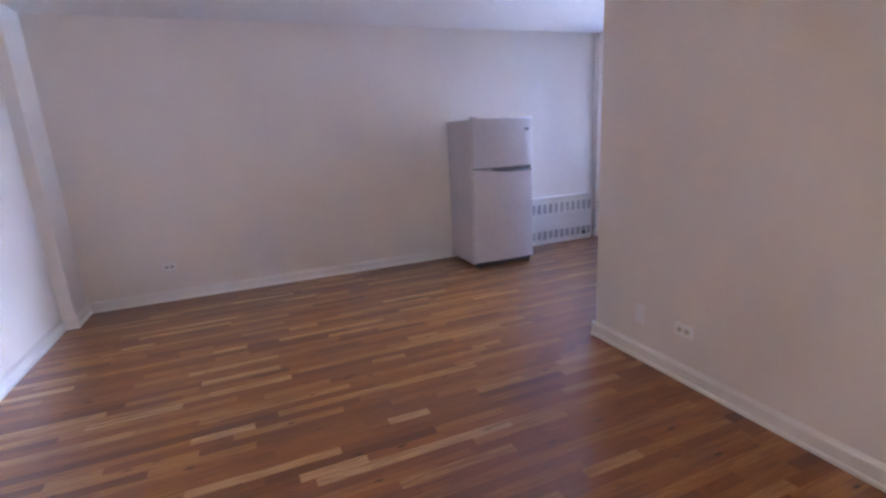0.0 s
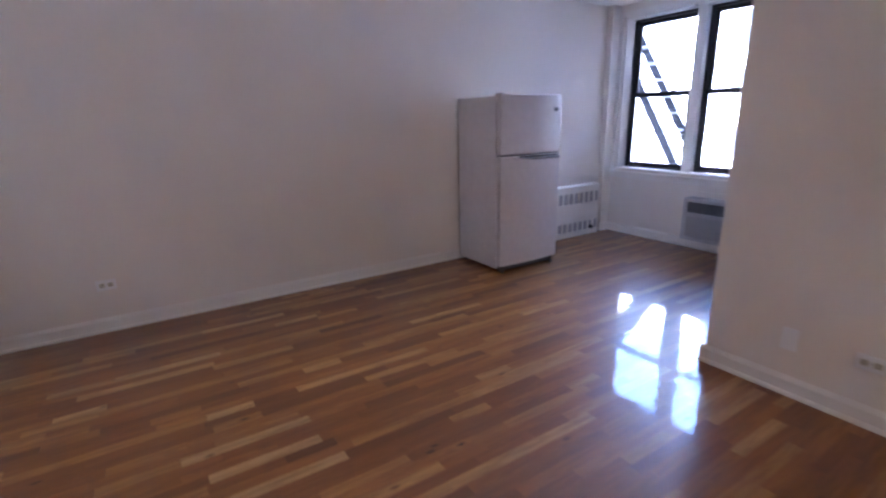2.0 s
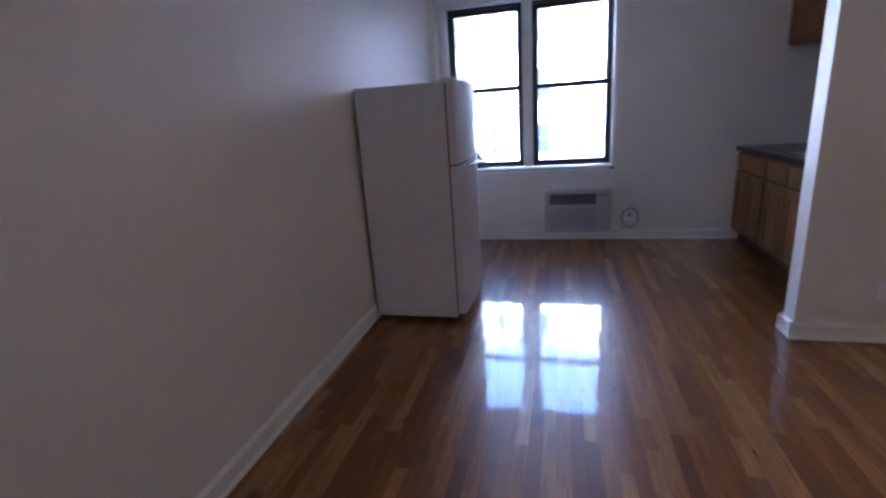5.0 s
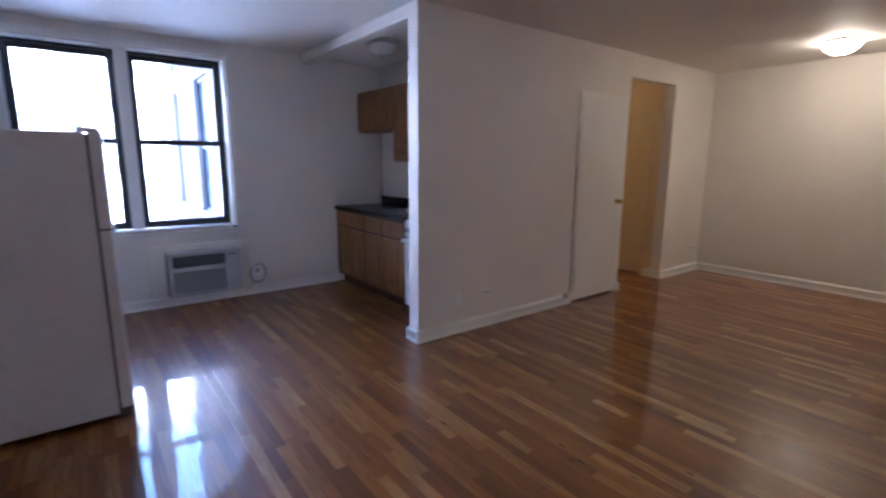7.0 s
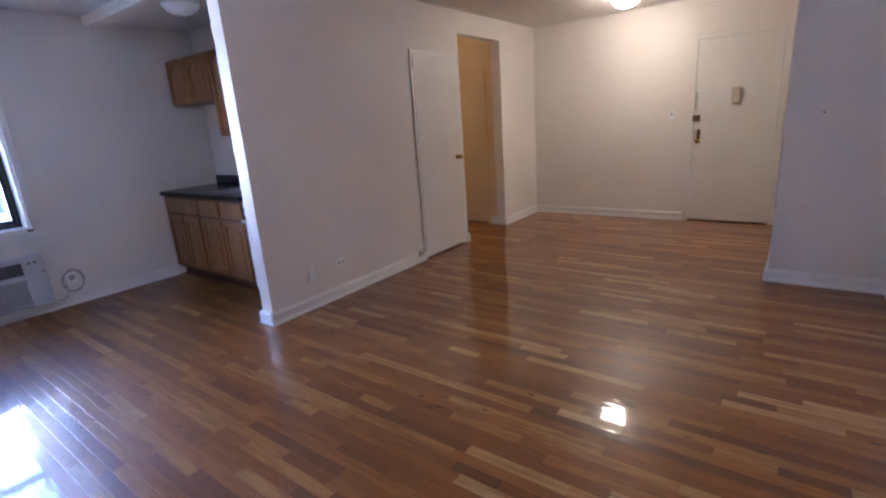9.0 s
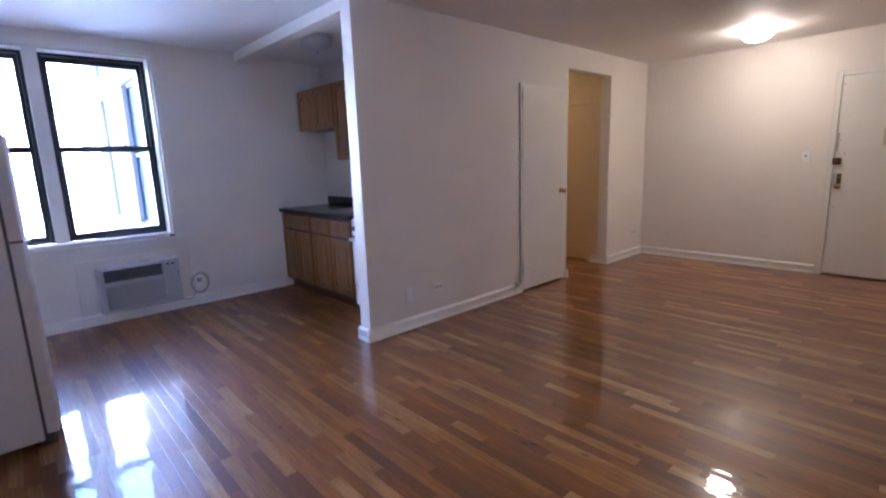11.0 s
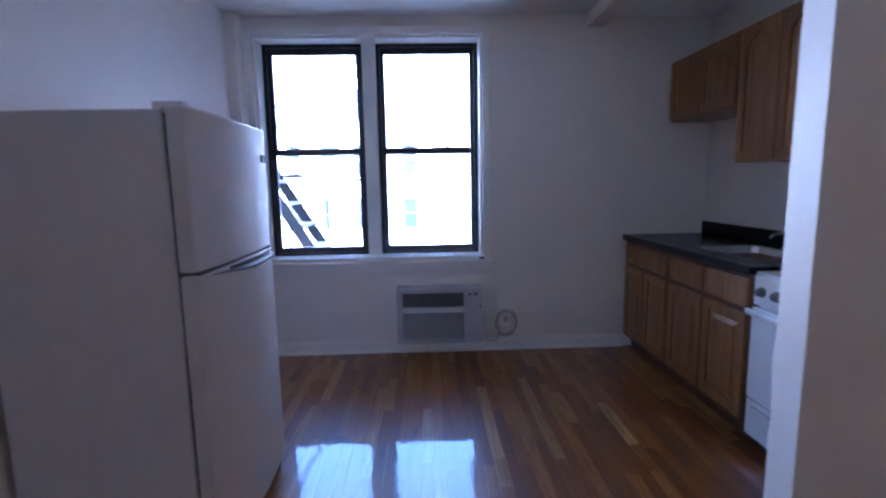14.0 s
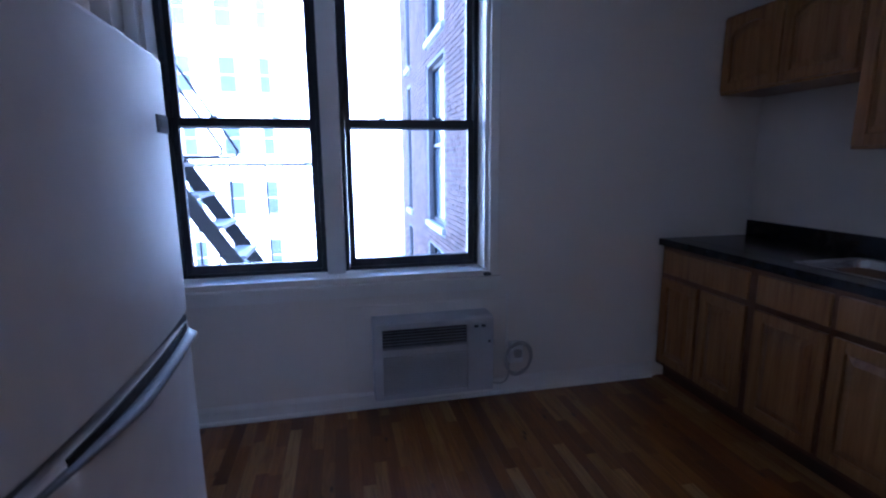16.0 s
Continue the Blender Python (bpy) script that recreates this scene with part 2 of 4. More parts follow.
def add_tube(bm, a, b, r0, r1=None, n=16):
    a, b = Vector(a), Vector(b)
    d = b - a
    r1 = r0 if r1 is None else r1
    m = Matrix.Translation((a + b) / 2) @ d.to_track_quat("Z", "Y").to_matrix().to_4x4()
    bmesh.ops.create_cone(bm, cap_ends=True, segments=n, radius1=r0, radius2=r1, depth=d.length, matrix=m)
    return bm


def tube(a, b, r0, r1=None, n=16):
    return add_tube(bmesh.new(), a, b, r0, r1, n)


def lathe(profile, n=40):
    """A turned body round z, from (radius, height) pairs."""
    bm = bmesh.new()
    rings = []
    for r, z in profile:
        rings.append([bm.verts.new((r * math.cos(2 * math.pi * i / n), r * math.sin(2 * math.pi * i / n), z)) for i in range(n)])
    for a, b in zip(rings, rings[1:]):
        for i in range(n):
            bm.faces.new((a[i], a[(i + 1) % n], b[(i + 1) % n], b[i]))
    bm.faces.new(rings[0][::-1])
    bm.faces.new(rings[-1])
    bmesh.ops.recalc_face_normals(bm, faces=bm.faces)
    return bm


def wire(points, radius, name, material, parent, closed=False, label=""):
    """A bent rod or cable along points, as a mesh."""
    bm = bmesh.new()
    pts = [Vector(p) for p in points]
    n, rings = 8, []
    for i, p in enumerate(pts):
        a, b = pts[max(i - 1, 0)], pts[min(i + 1, len(pts) - 1)]
        q = (b - a).to_track_quat("Z", "Y")
        rings.append([bm.verts.new(p + q @ Vector((radius * math.cos(2 * math.pi * k / n), radius * math.sin(2 * math.pi * k / n), 0))) for k in range(n)])
    for a, b in zip(rings, rings[1:]):
        off = min(range(n), key=lambda s: (a[0].co - b[s].co).length)
        for k in range(n):
            bm.faces.new((a[k], a[(k + 1) % n], b[(k + 1 + off) % n], b[(k + off) % n]))
    bm.faces.new(rings[0][::-1])
    bm.faces.new(rings[-1])
    bmesh.ops.recalc_face_normals(bm, faces=bm.faces)
    return part(name, bm, material, parent, label, True)


# ---- plan, metres ----
YB, YP, YP2, YW = 0.315, 3.97, 4.095, 6.166     # back wall, partition faces, window wall
XE, XC, XK, XB = 7.05, 2.542, 3.50, 5.02    # entry wall, partition end, kitchen wall, closet block
H = 2.50
WX0, WX1, WZ0, WZ1 = 0.127, 1.785, 0.745, 2.375  # window opening
DX0, DX1, DH = 4.385, 5.125, 2.045             # closet door
PX0, PX1, PH = 5.205, 6.11, 2.27             # passage
EY0, EY1, EH = 1.123, 1.975, 2.08             # entry door

# ---- walls, ceiling ----
setting("wall_west", box(-0.15, 0, YB - 0.15, YW + 0.25, -0.02, H + 0.1), WALL, "long plain off-white painted plaster wall", "wall")
setting("wall_south", box(0, XB, YB - 0.15, YB, -0.02, H + 0.1), WALL, "plain off-white painted plaster end wall", "wall")
setting("column_corner", box(0, 0.38, YB, 0.41, -0.02, H + 0.02, 0.004), WALL, "off-white boxed pipe column in the corner", "column")
setting("column_window", box(0, 0.076, YW - 0.13, YW, -0.02, H + 0.02, 0.004), WALL, "narrow off-white boxed pipe column beside the window", "column")
setting("wall_closet", box(XB, XE + 0.15, YB - 0.15, 1.03, -0.02, H + 0.1, 0.006), WALL, "off-white wall block jutting out beside the entry", "wall")
setting("wall_east", boxes([(XE, XE + 0.15, EY1, YP2, -0.02, H + 0.1), (XE, XE + 0.15, EY0, EY1, EH, H + 0.1), (XE, XE + 0.15, 1.03, EY0, -0.02, H + 0.1)]),
        WALL, "off-white entry wall around the front door", "wall")
setting("wall_partition", boxes([(XC, DX0, YP, YP2, -0.02, H + 0.1), (DX0, DX1, YP, YP2, DH, H + 0.1), (DX1, PX0, YP, YP2, -0.02, H + 0.1),
                                 (PX0, PX1, YP, YP2, PH, H + 0.1), (PX1, XE, YP, YP2, -0.02, H + 0.1)]),
        WALL, "off-white partition wall with a closet door and an open passage", "wall")
setting("wall_kitchen", box(XK, XK + 0.1, YP2, YW, -0.02, H + 0.1), WALL, "off-white kitchen side wall behind the cabinets", "wall")
setting("wall_north", boxes([(0, WX0, YW, YW + 0.25, -0.02, H + 0.1), (WX1, XK + 0.1, YW, YW + 0.25, -0.02, H + 0.1),
                             (WX0, WX1, YW, YW + 0.25, -0.02, WZ0), (WX0, WX1, YW, YW + 0.25, WZ1, H + 0.1)]),
        WALL, "off-white window wall of the dining corner", "wall")
setting("ceiling", box(-0.15, XE + 0.15, YB - 0.15, YW + 0.25, H, H + 0.2), CEIL, "plain white painted plaster ceiling", "ceiling")
setting("beam", box(XC, XC + 0.13, YP2, YW, 2.41, H, 0.004), WALL, "white painted ceiling beam at the kitchen's edge", "beam")
setting("ceiling_kitchen", box(XC + 0.13, XK, YP2, YW, 2.475, H), CEIL, "slightly lower white ceiling over the kitchen strip", "ceiling")
# unseen panel, added to stop sky light leaking round the entry door
setting("light_stop_entry", box(XE + 0.155, XE + 0.2, 0.8, 2.6, -0.06, H), WALL, "unseen panel that keeps outside light from the gaps round the entry door", "wall")
# the hall behind the passage and the closet, closed
setting("wall_hall_west", box(PX0 - 0.09, PX0, YP2, 6.166, -0.02, H), HALL, "cream-yellow painted hall wall", "wall")
setting("wall_hall_east", boxes([(PX1, PX1 + 0.1, YP2, 4.22, -0.02, H), (PX1, PX1 + 0.1, 4.98, 6.166, -0.02, H), (PX1, PX1 + 0.1, 4.22, 4.98, 2.01, H)]), HALL, "cream-yellow painted hall wall with a door", "wall")
setting("wall_hall_north", box(PX0 - 0.09, PX1 + 0.1, 6.166, 6.27, -0.02, H), HALL, "cream-yellow painted wall closing the hall", "wall")
setting("wall_closet_inside", boxes([(XK + 0.1, PX0 - 0.09, 4.75, 4.85, -0.02, H), (PX1 + 0.16, PX1 + 0.2, YP2, 6.166, -0.02, H)]), WALL, "plain wall behind the closet door", "wall")


def baseboard(a, b, nx, ny):
    """A moulded skirting along the wall from a to b, with the room on the side of (nx, ny)."""
    prof = [(0, 0), (0.024, 0), (0.024, 0.012), (0.019, 0.020), (0.014, 0.022), (0.014, 0.068), (0.017, 0.073), (0.015, 0.082), (0.008, 0.090), (0.004, 0.097), (0, 0.099)]
    bm = bmesh.new()
    ends = [[bm.verts.new((x + nx * d, y + ny * d, z)) for d, z in prof] for x, y in (a, b)]
    for i in range(len(prof) - 1):
        bm.faces.new((ends[0][i], ends[0][i + 1], ends[1][i + 1], ends[1][i]))
    bm.faces.new(ends[0])
    bm.faces.new(ends[1][::-1])
    bmesh.ops.recalc_face_normals(bm, faces=bm.faces)
    return setting("baseboard", bm, TRIM, "white painted moulded wooden skirting board", "baseboard")


T = 0.024
baseboard((0, 0.41 + T), (0, 5.02), 1, 0)
baseboard((0.38, YB + T), (0.38, 0.41 + T), 1, 0)
baseboard((0, 0.41), (0.38 + T, 0.41), 0, 1)
baseboard((0.38, YB), (XB, YB), 0, 1)
baseboard((XB, YB + T), (XB, 1.03 + T), -1, 0)
baseboard((XB, 1.03), (XE, 1.03), 0, 1)
baseboard((XE, EY1 + 0.05), (XE, YP), -1, 0)
baseboard((XC - T, YP), (DX0 - 0.012, YP), 0, -1)
baseboard((XC, YP - T + 0.002), (XC, YP2 + T), -1, 0)
baseboard((XC - T, YP2), (2.85, YP2), 0, 1)
baseboard((DX1 + 0.035, YP), (PX0 + T, YP), 0, -1)
baseboard((PX0, YP - T + 0.002), (PX0, 6.1), 1, 0)
baseboard((PX1 - T, YP), (XE, YP), 0, -1)
baseboard((PX1, YP - T + 0.002), (PX1, 4.185), -1, 0)
baseboard((0.076 + T, YW), (2.87, YW), 0, -1)
baseboard((0.076, YW - 0.13 - T), (0.076, YW), 1, 0)

# ---- window ----
win = thing("window_1", ((WX0 + WX1) / 2, YW, WZ0), "twin black-framed sash window with white casing", "window", kind="structure")
WCX = (WX0 + WX1) / 2


def wpart(name, rows, material, parent=win, bev=0.002, label=""):
    return part(name, boxes([(a - WCX, b - WCX, c - YW, d - YW, e - WZ0, f - WZ0) for a, b, c, d, e, f in rows], bev), material, parent, label)


CW = 0.048
wpart("casing", [(WX0 - CW, WX0 + 0.004, YW - 0.018, YW - 0.001, WZ0 - 0.02, WZ1 + CW)], TRIM, label="white painted casing")
wpart("casing", [(WX1 - 0.004, WX1 + CW, YW - 0.018, YW - 0.001, WZ0 - 0.02, WZ1 + CW)], TRIM, label="white painted casing")
wpart("casing", [(WX0 + 0.004, WX1 - 0.004, YW - 0.017, YW - 0.001, WZ1 - 0.004, WZ1 + CW)], TRIM, label="white painted casing")
wpart("window_sill", [(WX0 - CW - 0.015, WX1 + CW + 0.015, YW - 0.035, YW - 0.001, WZ0 - 0.045, WZ0 - 0.021), (WX0 + 0.002, WX1 - 0.002, YW - 0.012, YW + 0.16, WZ0 + 0.001, WZ0 + 0.012)], TRIM, label="white painted sill")
wpart("apron", [(WX0 - CW, WX1 + CW, YW - 0.014, YW - 0.001, WZ0 - 0.10, WZ0 - 0.046)], TRIM)
MX0, MX1 = 0.897, 0.995
wpart("mullion", [(MX0, MX1, YW + 0.09, YW + 0.249, WZ0 + 0.013, WZ1 - 0.002)], TRIM, label="white painted centre post")
wpart("inner_frame", [(WX0 + 0.002, WX0 + 0.022, YW + 0.02, YW + 0.2, WZ0 + 0.013, WZ1 - 0.002)], TRIM)
wpart("inner_frame", [(WX1 - 0.022, WX1 - 0.002, YW + 0.02, YW + 0.2, WZ0 + 0.013, WZ1 - 0.002)], TRIM)
wpart("inner_frame", [(WX0 + 0.023, MX0 - 0.001, YW + 0.02, YW + 0.2, WZ1 - 0.022, WZ1 - 0.003), (MX1 + 0.001, WX1 - 0.023, YW + 0.02, YW + 0.2, WZ1 - 0.022, WZ1 - 0.003)], TRIM)
ZM = 1.56
for a, b in ((WX0 + 0.023, MX0 - 0.001), (MX1 + 0.001, WX1 - 0.023)):
    f0, f1, y0 = WZ0 + 0.013, WZ1 - 0.023, YW + 0.155
    wpart("window_frame", [(a, a + 0.025, y0, y0 + 0.09, f0, f1), (b - 0.025, b, y0, y0 + 0.09, f0, f1), (a + 0.025, b - 0.025, y0, y0 + 0.09, f1 - 0.022, f1), (a + 0.025, b - 0.025, y0, y0 + 0.09, f0, f0 + 0.02)], BLACK, label="black aluminium frame")
    for nm, z0, z1, yy in (("lower_sash", f0 + 0.021, ZM + 0.026, y0 + 0.006), ("upper_sash", ZM - 0.026, f1 - 0.023, y0 + 0.044)):
        s0, s1 = a + 0.026, b - 0.026
        sash = wpart(nm, [(s0, s0 + 0.032, yy, yy + 0.034, z0, z1), (s1 - 0.032, s1, yy, yy + 0.034, z0, z1), (s0 + 0.032, s1 - 0.032, yy, yy + 0.034, z1 - 0.044, z1), (s0 + 0.032, s1 - 0.032, yy, yy + 0.034, z0, z0 + 0.045)], BLACK, label="black aluminium sash")
        pane = wpart("pane", [(s0 + 0.031, s1 - 0.031, yy + 0.015, yy + 0.019, z0 + 0.044, z1 - 0.043)], PANE, sash, 0.0, "clear window glass")
        pane.visible_shadow = False
    for lx in (a + (b - a) * 0.3, a + (b - a) * 0.7):
        wpart("sash_lock", [(lx - 0.022, lx + 0.022, y0 - 0.004, y0 + 0.02, ZM + 0.027, ZM + 0.036)], BLACK, bev=0.004)
wpart("stop_block", [(WX1 - 0.035, WX1 + 0.005, YW - 0.03, YW - 0.002, WZ0 - 0.018, WZ0 - 0.002)], AC_DARK)

# ---- doors ----
entry = thing("door_1", (XE, (EY0 + EY1) / 2, 0), "closed white painted steel apartment entry door", "door", kind="structure")
EC = (EY0 + EY1) / 2


def epart(name, rows, material, parent=entry, bev=0.002, label=""):
    return part(name, boxes([(a, b, c - EC, d - EC, e, f) for a, b, c, d, e, f in rows], bev), material, parent, label)


epart("door_frame", [(-0.014, 0.15, EY1 - 0.022, EY1 + 0.028, 0, EH + 0.03), (-0.014, 0.15, EY0 - 0.028, EY0 + 0.022, 0, EH + 0.03), (-0.014, 0.15, EY0 + 0.022, EY1 - 0.022, EH - 0.018, EH + 0.03)], DOOR, label="white painted steel frame")
leaf = epart("door_leaf", [(-0.002, 0.048, EY0 + 0.023, EY1 - 0.023, 0.018, EH - 0.019)], DOOR, bev=0.004, label="smooth white painted leaf")
epart("threshold", [(0.0, 0.15, EY0 + 0.022, EY1 - 0.022, 0.0, 0.012)], BRONZE, bev=0.004, label="dark worn threshold")
for z in (1.87, 0.31):
    part("hinge", tube((-0.012, EY0 + 0.024 - EC, z - 0.075), (-0.012, EY0 + 0.024 - EC, z + 0.075), 0.011), DOOR, entry)
    epart("hinge_leaf", [(-0.006, 0.0035, EY0 + 0.026, EY0 + 0.052, z - 0.07, z + 0.07)], DOOR)
# locks, on the latch side
bolt = epart("rim_lock", [(-0.036, 0.003, EY1 - 0.085, EY1 - 0.012, 1.175, 1.245)], BRONZE, bev=0.006, label="dark bronze rim lock")
part("thumb_turn", box(-0.056, -0.037, EY1 - 0.055 - EC, EY1 - 0.045 - EC, 1.195, 1.225, 0.003), BRASS, bolt)
plate = epart("escutcheon", [(-0.006, 0.003, EY1 - 0.098, EY1 - 0.060, 0.925, 1.085)], BRONZE, bev=0.003, label="worn brass lock plate")
kn = lathe([(0.010, 0), (0.012, 0.018), (0.027, 0.026), (0.030, 0.040), (0.024, 0.054), (0.008, 0.058)], 24)
bmesh.ops.rotate(kn, verts=kn.verts, cent=(0, 0, 0), matrix=Matrix.Rotation(radians(-90), 3, "Y"))
bmesh.ops.translate(kn, verts=kn.verts, vec=(-0.006, EY1 - 0.079 - EC, 0.955))
part("knob", kn, BRASS, plate, "brass door knob", True)
part("cylinder", tube((-0.016, EY1 - 0.079 - EC, 1.045), (-0.006, EY1 - 0.079 - EC, 1.045), 0.013), BRASS, plate)
epart("chain_track", [(-0.010, 0.003, EY1 - 0.115, EY1 - 0.035, 1.508, 1.524)], PLASTIC, bev=0.002, label="white painted chain track")
epart("edge_guard", [(-0.007, 0.003, EY1 - 0.046, EY1 - 0.030, 1.31, 1.50)], CORD, bev=0.002, label="scuffed metal edge guard")
epart("edge_guard", [(-0.007, 0.003, EY1 - 0.046, EY1 - 0.030, 0.95, 1.09)], CORD, bev=0.002)
for yy, z in ((0.062, 1.42), (0.058, 1.29), (0.102, 1.29), (0.055, 0.74), (0.042, 1.98)):
    part("screw_hole", tube((-0.0030, EY1 - yy - EC, z), (0.0036, EY1 - yy - EC, z), 0.005, n=10), SLOT, entry)
peep = epart("door_chime", [(-0.034, 0.003, 1.505, 1.590, 1.355, 1.525)], IVORY, bev=0.006, label="ivory plastic peephole chime box")
part("chime_button", tube((-0.040, 1.5475 - EC, 1.395), (-0.034, 1.5475 - EC, 1.395), 0.009), PLASTIC, peep)

closet = thing("door_2", ((DX0 + DX1) / 2, YP, 0), "closed white flush closet door with a brass knob", "door", kind="structure")
DC = (DX0 + DX1) / 2


def cpart(name, rows, material, parent=closet, bev=0.002, label=""):
    return part(name, boxes([(a - DC, b - DC, c, d, e, f) for a, b, c, d, e, f in rows], bev), material, parent, label)


cpart("door_frame", [(DX0 - 0.012, DX0 + 0.018, -0.016, 0.125, 0, DH + 0.012), (DX1 - 0.018, DX1 + 0.035, -0.008, 0.125, 0, DH + 0.012), (DX0 + 0.018, DX1 - 0.018, -0.008, 0.125, DH - 0.018, DH + 0.012)], TRIM, label="white painted jamb")
cpart("door_leaf", [(DX0 + 0.0184, DX1 - 0.0184, -0.019, 0.018, 0.022, DH - 0.0184)], DOOR, bev=0.003, label="smooth white flush leaf")
for z in (1.93, 0.23):
    part("hinge", tube((DX0 + 0.02 - DC, -0.022, z - 0.045), (DX0 + 0.02 - DC, -0.022, z + 0.045), 0.008), DOOR, closet)
    cpart("hinge_leaf", [(DX0 + 0.024, DX0 + 0.05, -0.0205, -0.0182, z - 0.044, z + 0.044)], DOOR, bev=0.0)
kn = lathe([(0.026, 0), (0.026, 0.004), (0.010, 0.008), (0.010, 0.026), (0.024, 0.034), (0.027, 0.046), (0.021, 0.060), (0.006, 0.064)], 28)
bmesh.ops.rotate(kn, verts=kn.verts, cent=(0, 0, 0), matrix=Matrix.Rotation(radians(90), 3, "X"))
bmesh.ops.translate(kn, verts=kn.verts, vec=(DX1 - 0.075 - DC, -0.018, 1.0))
part("knob", kn, BRASS, closet, "polished brass knob", True)

hall_door = thing("door_3", (PX1, 4.60, 0), "closed cream painted hall door", "door", kind="structure")
part("door_frame", boxes([(-0.012, 0.1, -0.41, -0.36, 0, 2.03), (-0.012, 0.1, 0.36, 0.41, 0, 2.03), (-0.012, 0.1, -0.36, 0.36, 1.985, 2.03)], 0.002), HALL, hall_door, "cream painted frame")
part("door_leaf", box(0.006, 0.045, -0.357, 0.357, 0.02, 1.983, 0.003), HALL, hall_door, "smooth cream painted leaf")
for z in (1.85, 0.35):
    part("hinge", tube((0.0, -0.357, z - 0.045), (0.0, -0.357, z + 0.045), 0.008), HALL, hall_door)

# ---- ceiling lamps ----
def ceiling_lamp(loc, r, glow, label, shade=None):
    e = thing("ceiling_lamp", loc, label, "ceiling lamp")
    part("pan", lathe([(r * 0.9, -0.022), (r * 0.98, -0.018), (r * 0.98, 0.0)], 48), PLASTIC if glow else FROST, e, "white metal pan", True)
    part("shade", lathe([(0.012, -0.118), (r * 0.30, -0.113), (r * 0.58, -0.098), (r * 0.80, -0.072), (r * 0.93, -0.042), (r * 0.95, -0.0225)], 48), shade or (GLOW if glow else FROST), e, "milky glass bowl", True)
    part("finial", lathe([(0.003, -0.140), (0.008, -0.134), (0.010, -0.126), (0.006, -0.119)], 16), BRASS if glow else STEEL, e, "", True)
    return e


ceiling_lamp((6.20, 2.52, H), 0.15, True, "lit milky-glass dome lamp on the entry ceiling")
ceiling_lamp((2.88, 5.06, 2.475), 0.15, False, "unlit milky-glass dome lamp on the kitchen ceiling")

ceiling_lamp((5.66, 5.25, H), 0.13, True, "lit milky-glass dome lamp on the hall ceiling", GLOW_HALL)

# ---- fridge ----
FX0, FX1, FY0, FY1, FH = 0.032, 0.672, 4.0, 4.695, 1.545
fr = thing("refrigerator", ((FX0 + FX1) / 2, (FY0 + FY1) / 2, 0), "white top-freezer refrigerator standing against the long wall", "refrigerator")
fc = Vector(((FX0 + FX1) / 2, (FY0 + FY1) / 2, 0))


def fbox(x0, x1, y0, y1, z0, z1, bev=0.004, seg=2):
    return box(x0 - fc.x, x1 - fc.x, y0 - fc.y, y1 - fc.y, z0, z1, bev, seg)


part("body", fbox(FX0, FX1 - 0.075, FY0, FY1, 0.035, FH - 0.01, 0.006), FRIDGE, fr, "white textured enamel body")
part("gasket", fbox(FX1 - 0.075, FX1 - 0.062, FY0 + 0.012, FY1 - 0.012, 0.066, FH - 0.02, 0.0), GASKET, fr, "grey door gasket")


def curved_door(z0, z1):
    """A door whose front bows out slightly across its width."""
    bm = bmesh.new()
    n, y0, y1 = 14, FY0 - fc.y, FY1 - fc.y
    back, front = FX1 - 0.062 - fc.x, FX1 - 0.012 - fc.x
    ring = [(back, y0), (front - 0.006, y0)]
    for i in range(n + 1):
        s = i / n
        ring.append((front + 0.020 * (1 - (2 * s - 1) ** 2), y0 + 0.006 + (y1 - y0 - 0.012) * s))
    ring += [(front - 0.006, y1), (back, y1)]
    lo = [bm.verts.new((x, y, z0)) for x, y in ring]
    hi = [bm.verts.new((x, y, z1)) for x, y in ring]
    for i in range(len(ring)):
        j = (i + 1) % len(ring)
        bm.faces.new((lo[i], lo[j], hi[j], hi[i]))
    bm.faces.new(lo[::-1])
    top = bm.faces.new(hi)
    bmesh.ops.recalc_face_normals(bm, faces=bm.faces)
    es = [e for e in bm.edges if abs(e.verts[0].co.z - e.verts[1].co.z) < 1e-6]
    bmesh.ops.bevel(bm, geom=es, offset=0.008, segments=3, profile=0.5, affect="EDGES")
    return bm


ZF = 1.045
frz = part("freezer_door", curved_door(ZF + 0.006, FH), FRIDGE, fr, "white freezer door")
frd = part("fridge_door", curved_door(0.065, ZF - 0.006), FRIDGE, fr, "white main door")


def handle(z):
    """A long grip lip along the top of the main door, tapering into the hinge side."""
    bm = bmesh.new()
    n, rows = 20, []
    for i in range(n + 1):
        s = i / n
        y = FY0 - fc.y + 0.085 + s * (FY1 - FY0 - 0.095)
        out = 0.002 + 0.013 * min(1, s * 2.2)
        h = 0.006 + 0.032 * min(1, s * 2.0)
        x = FX1 - 0.012 - fc.x + 0.020 * (1 - (2 * (y - FY0 + fc.y) / (FY1 - FY0) - 1) ** 2)
        rows.append([bm.verts.new(p) for p in ((x - 0.004, y, z - h), (x + out * 0.7, y, z - h * 0.95), (x + out, y, z - h * 0.8), (x + out, y, z - h * 0.62), (x + out * 0.6, y, z - h * 0.55), (x - 0.004, y, z - h * 0.3))])
    for a, b in zip(rows, rows[1:]):
        for k in range(6):
            bm.faces.new((a[k], a[(k + 1) % 6], b[(k + 1) % 6], b[k]))
    bm.faces.new(rows[0][::-1])
    bm.faces.new(rows[-1])
    bmesh.ops.recalc_face_normals(bm, faces=bm.faces)
    return bm


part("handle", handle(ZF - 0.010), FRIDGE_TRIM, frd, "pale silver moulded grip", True)


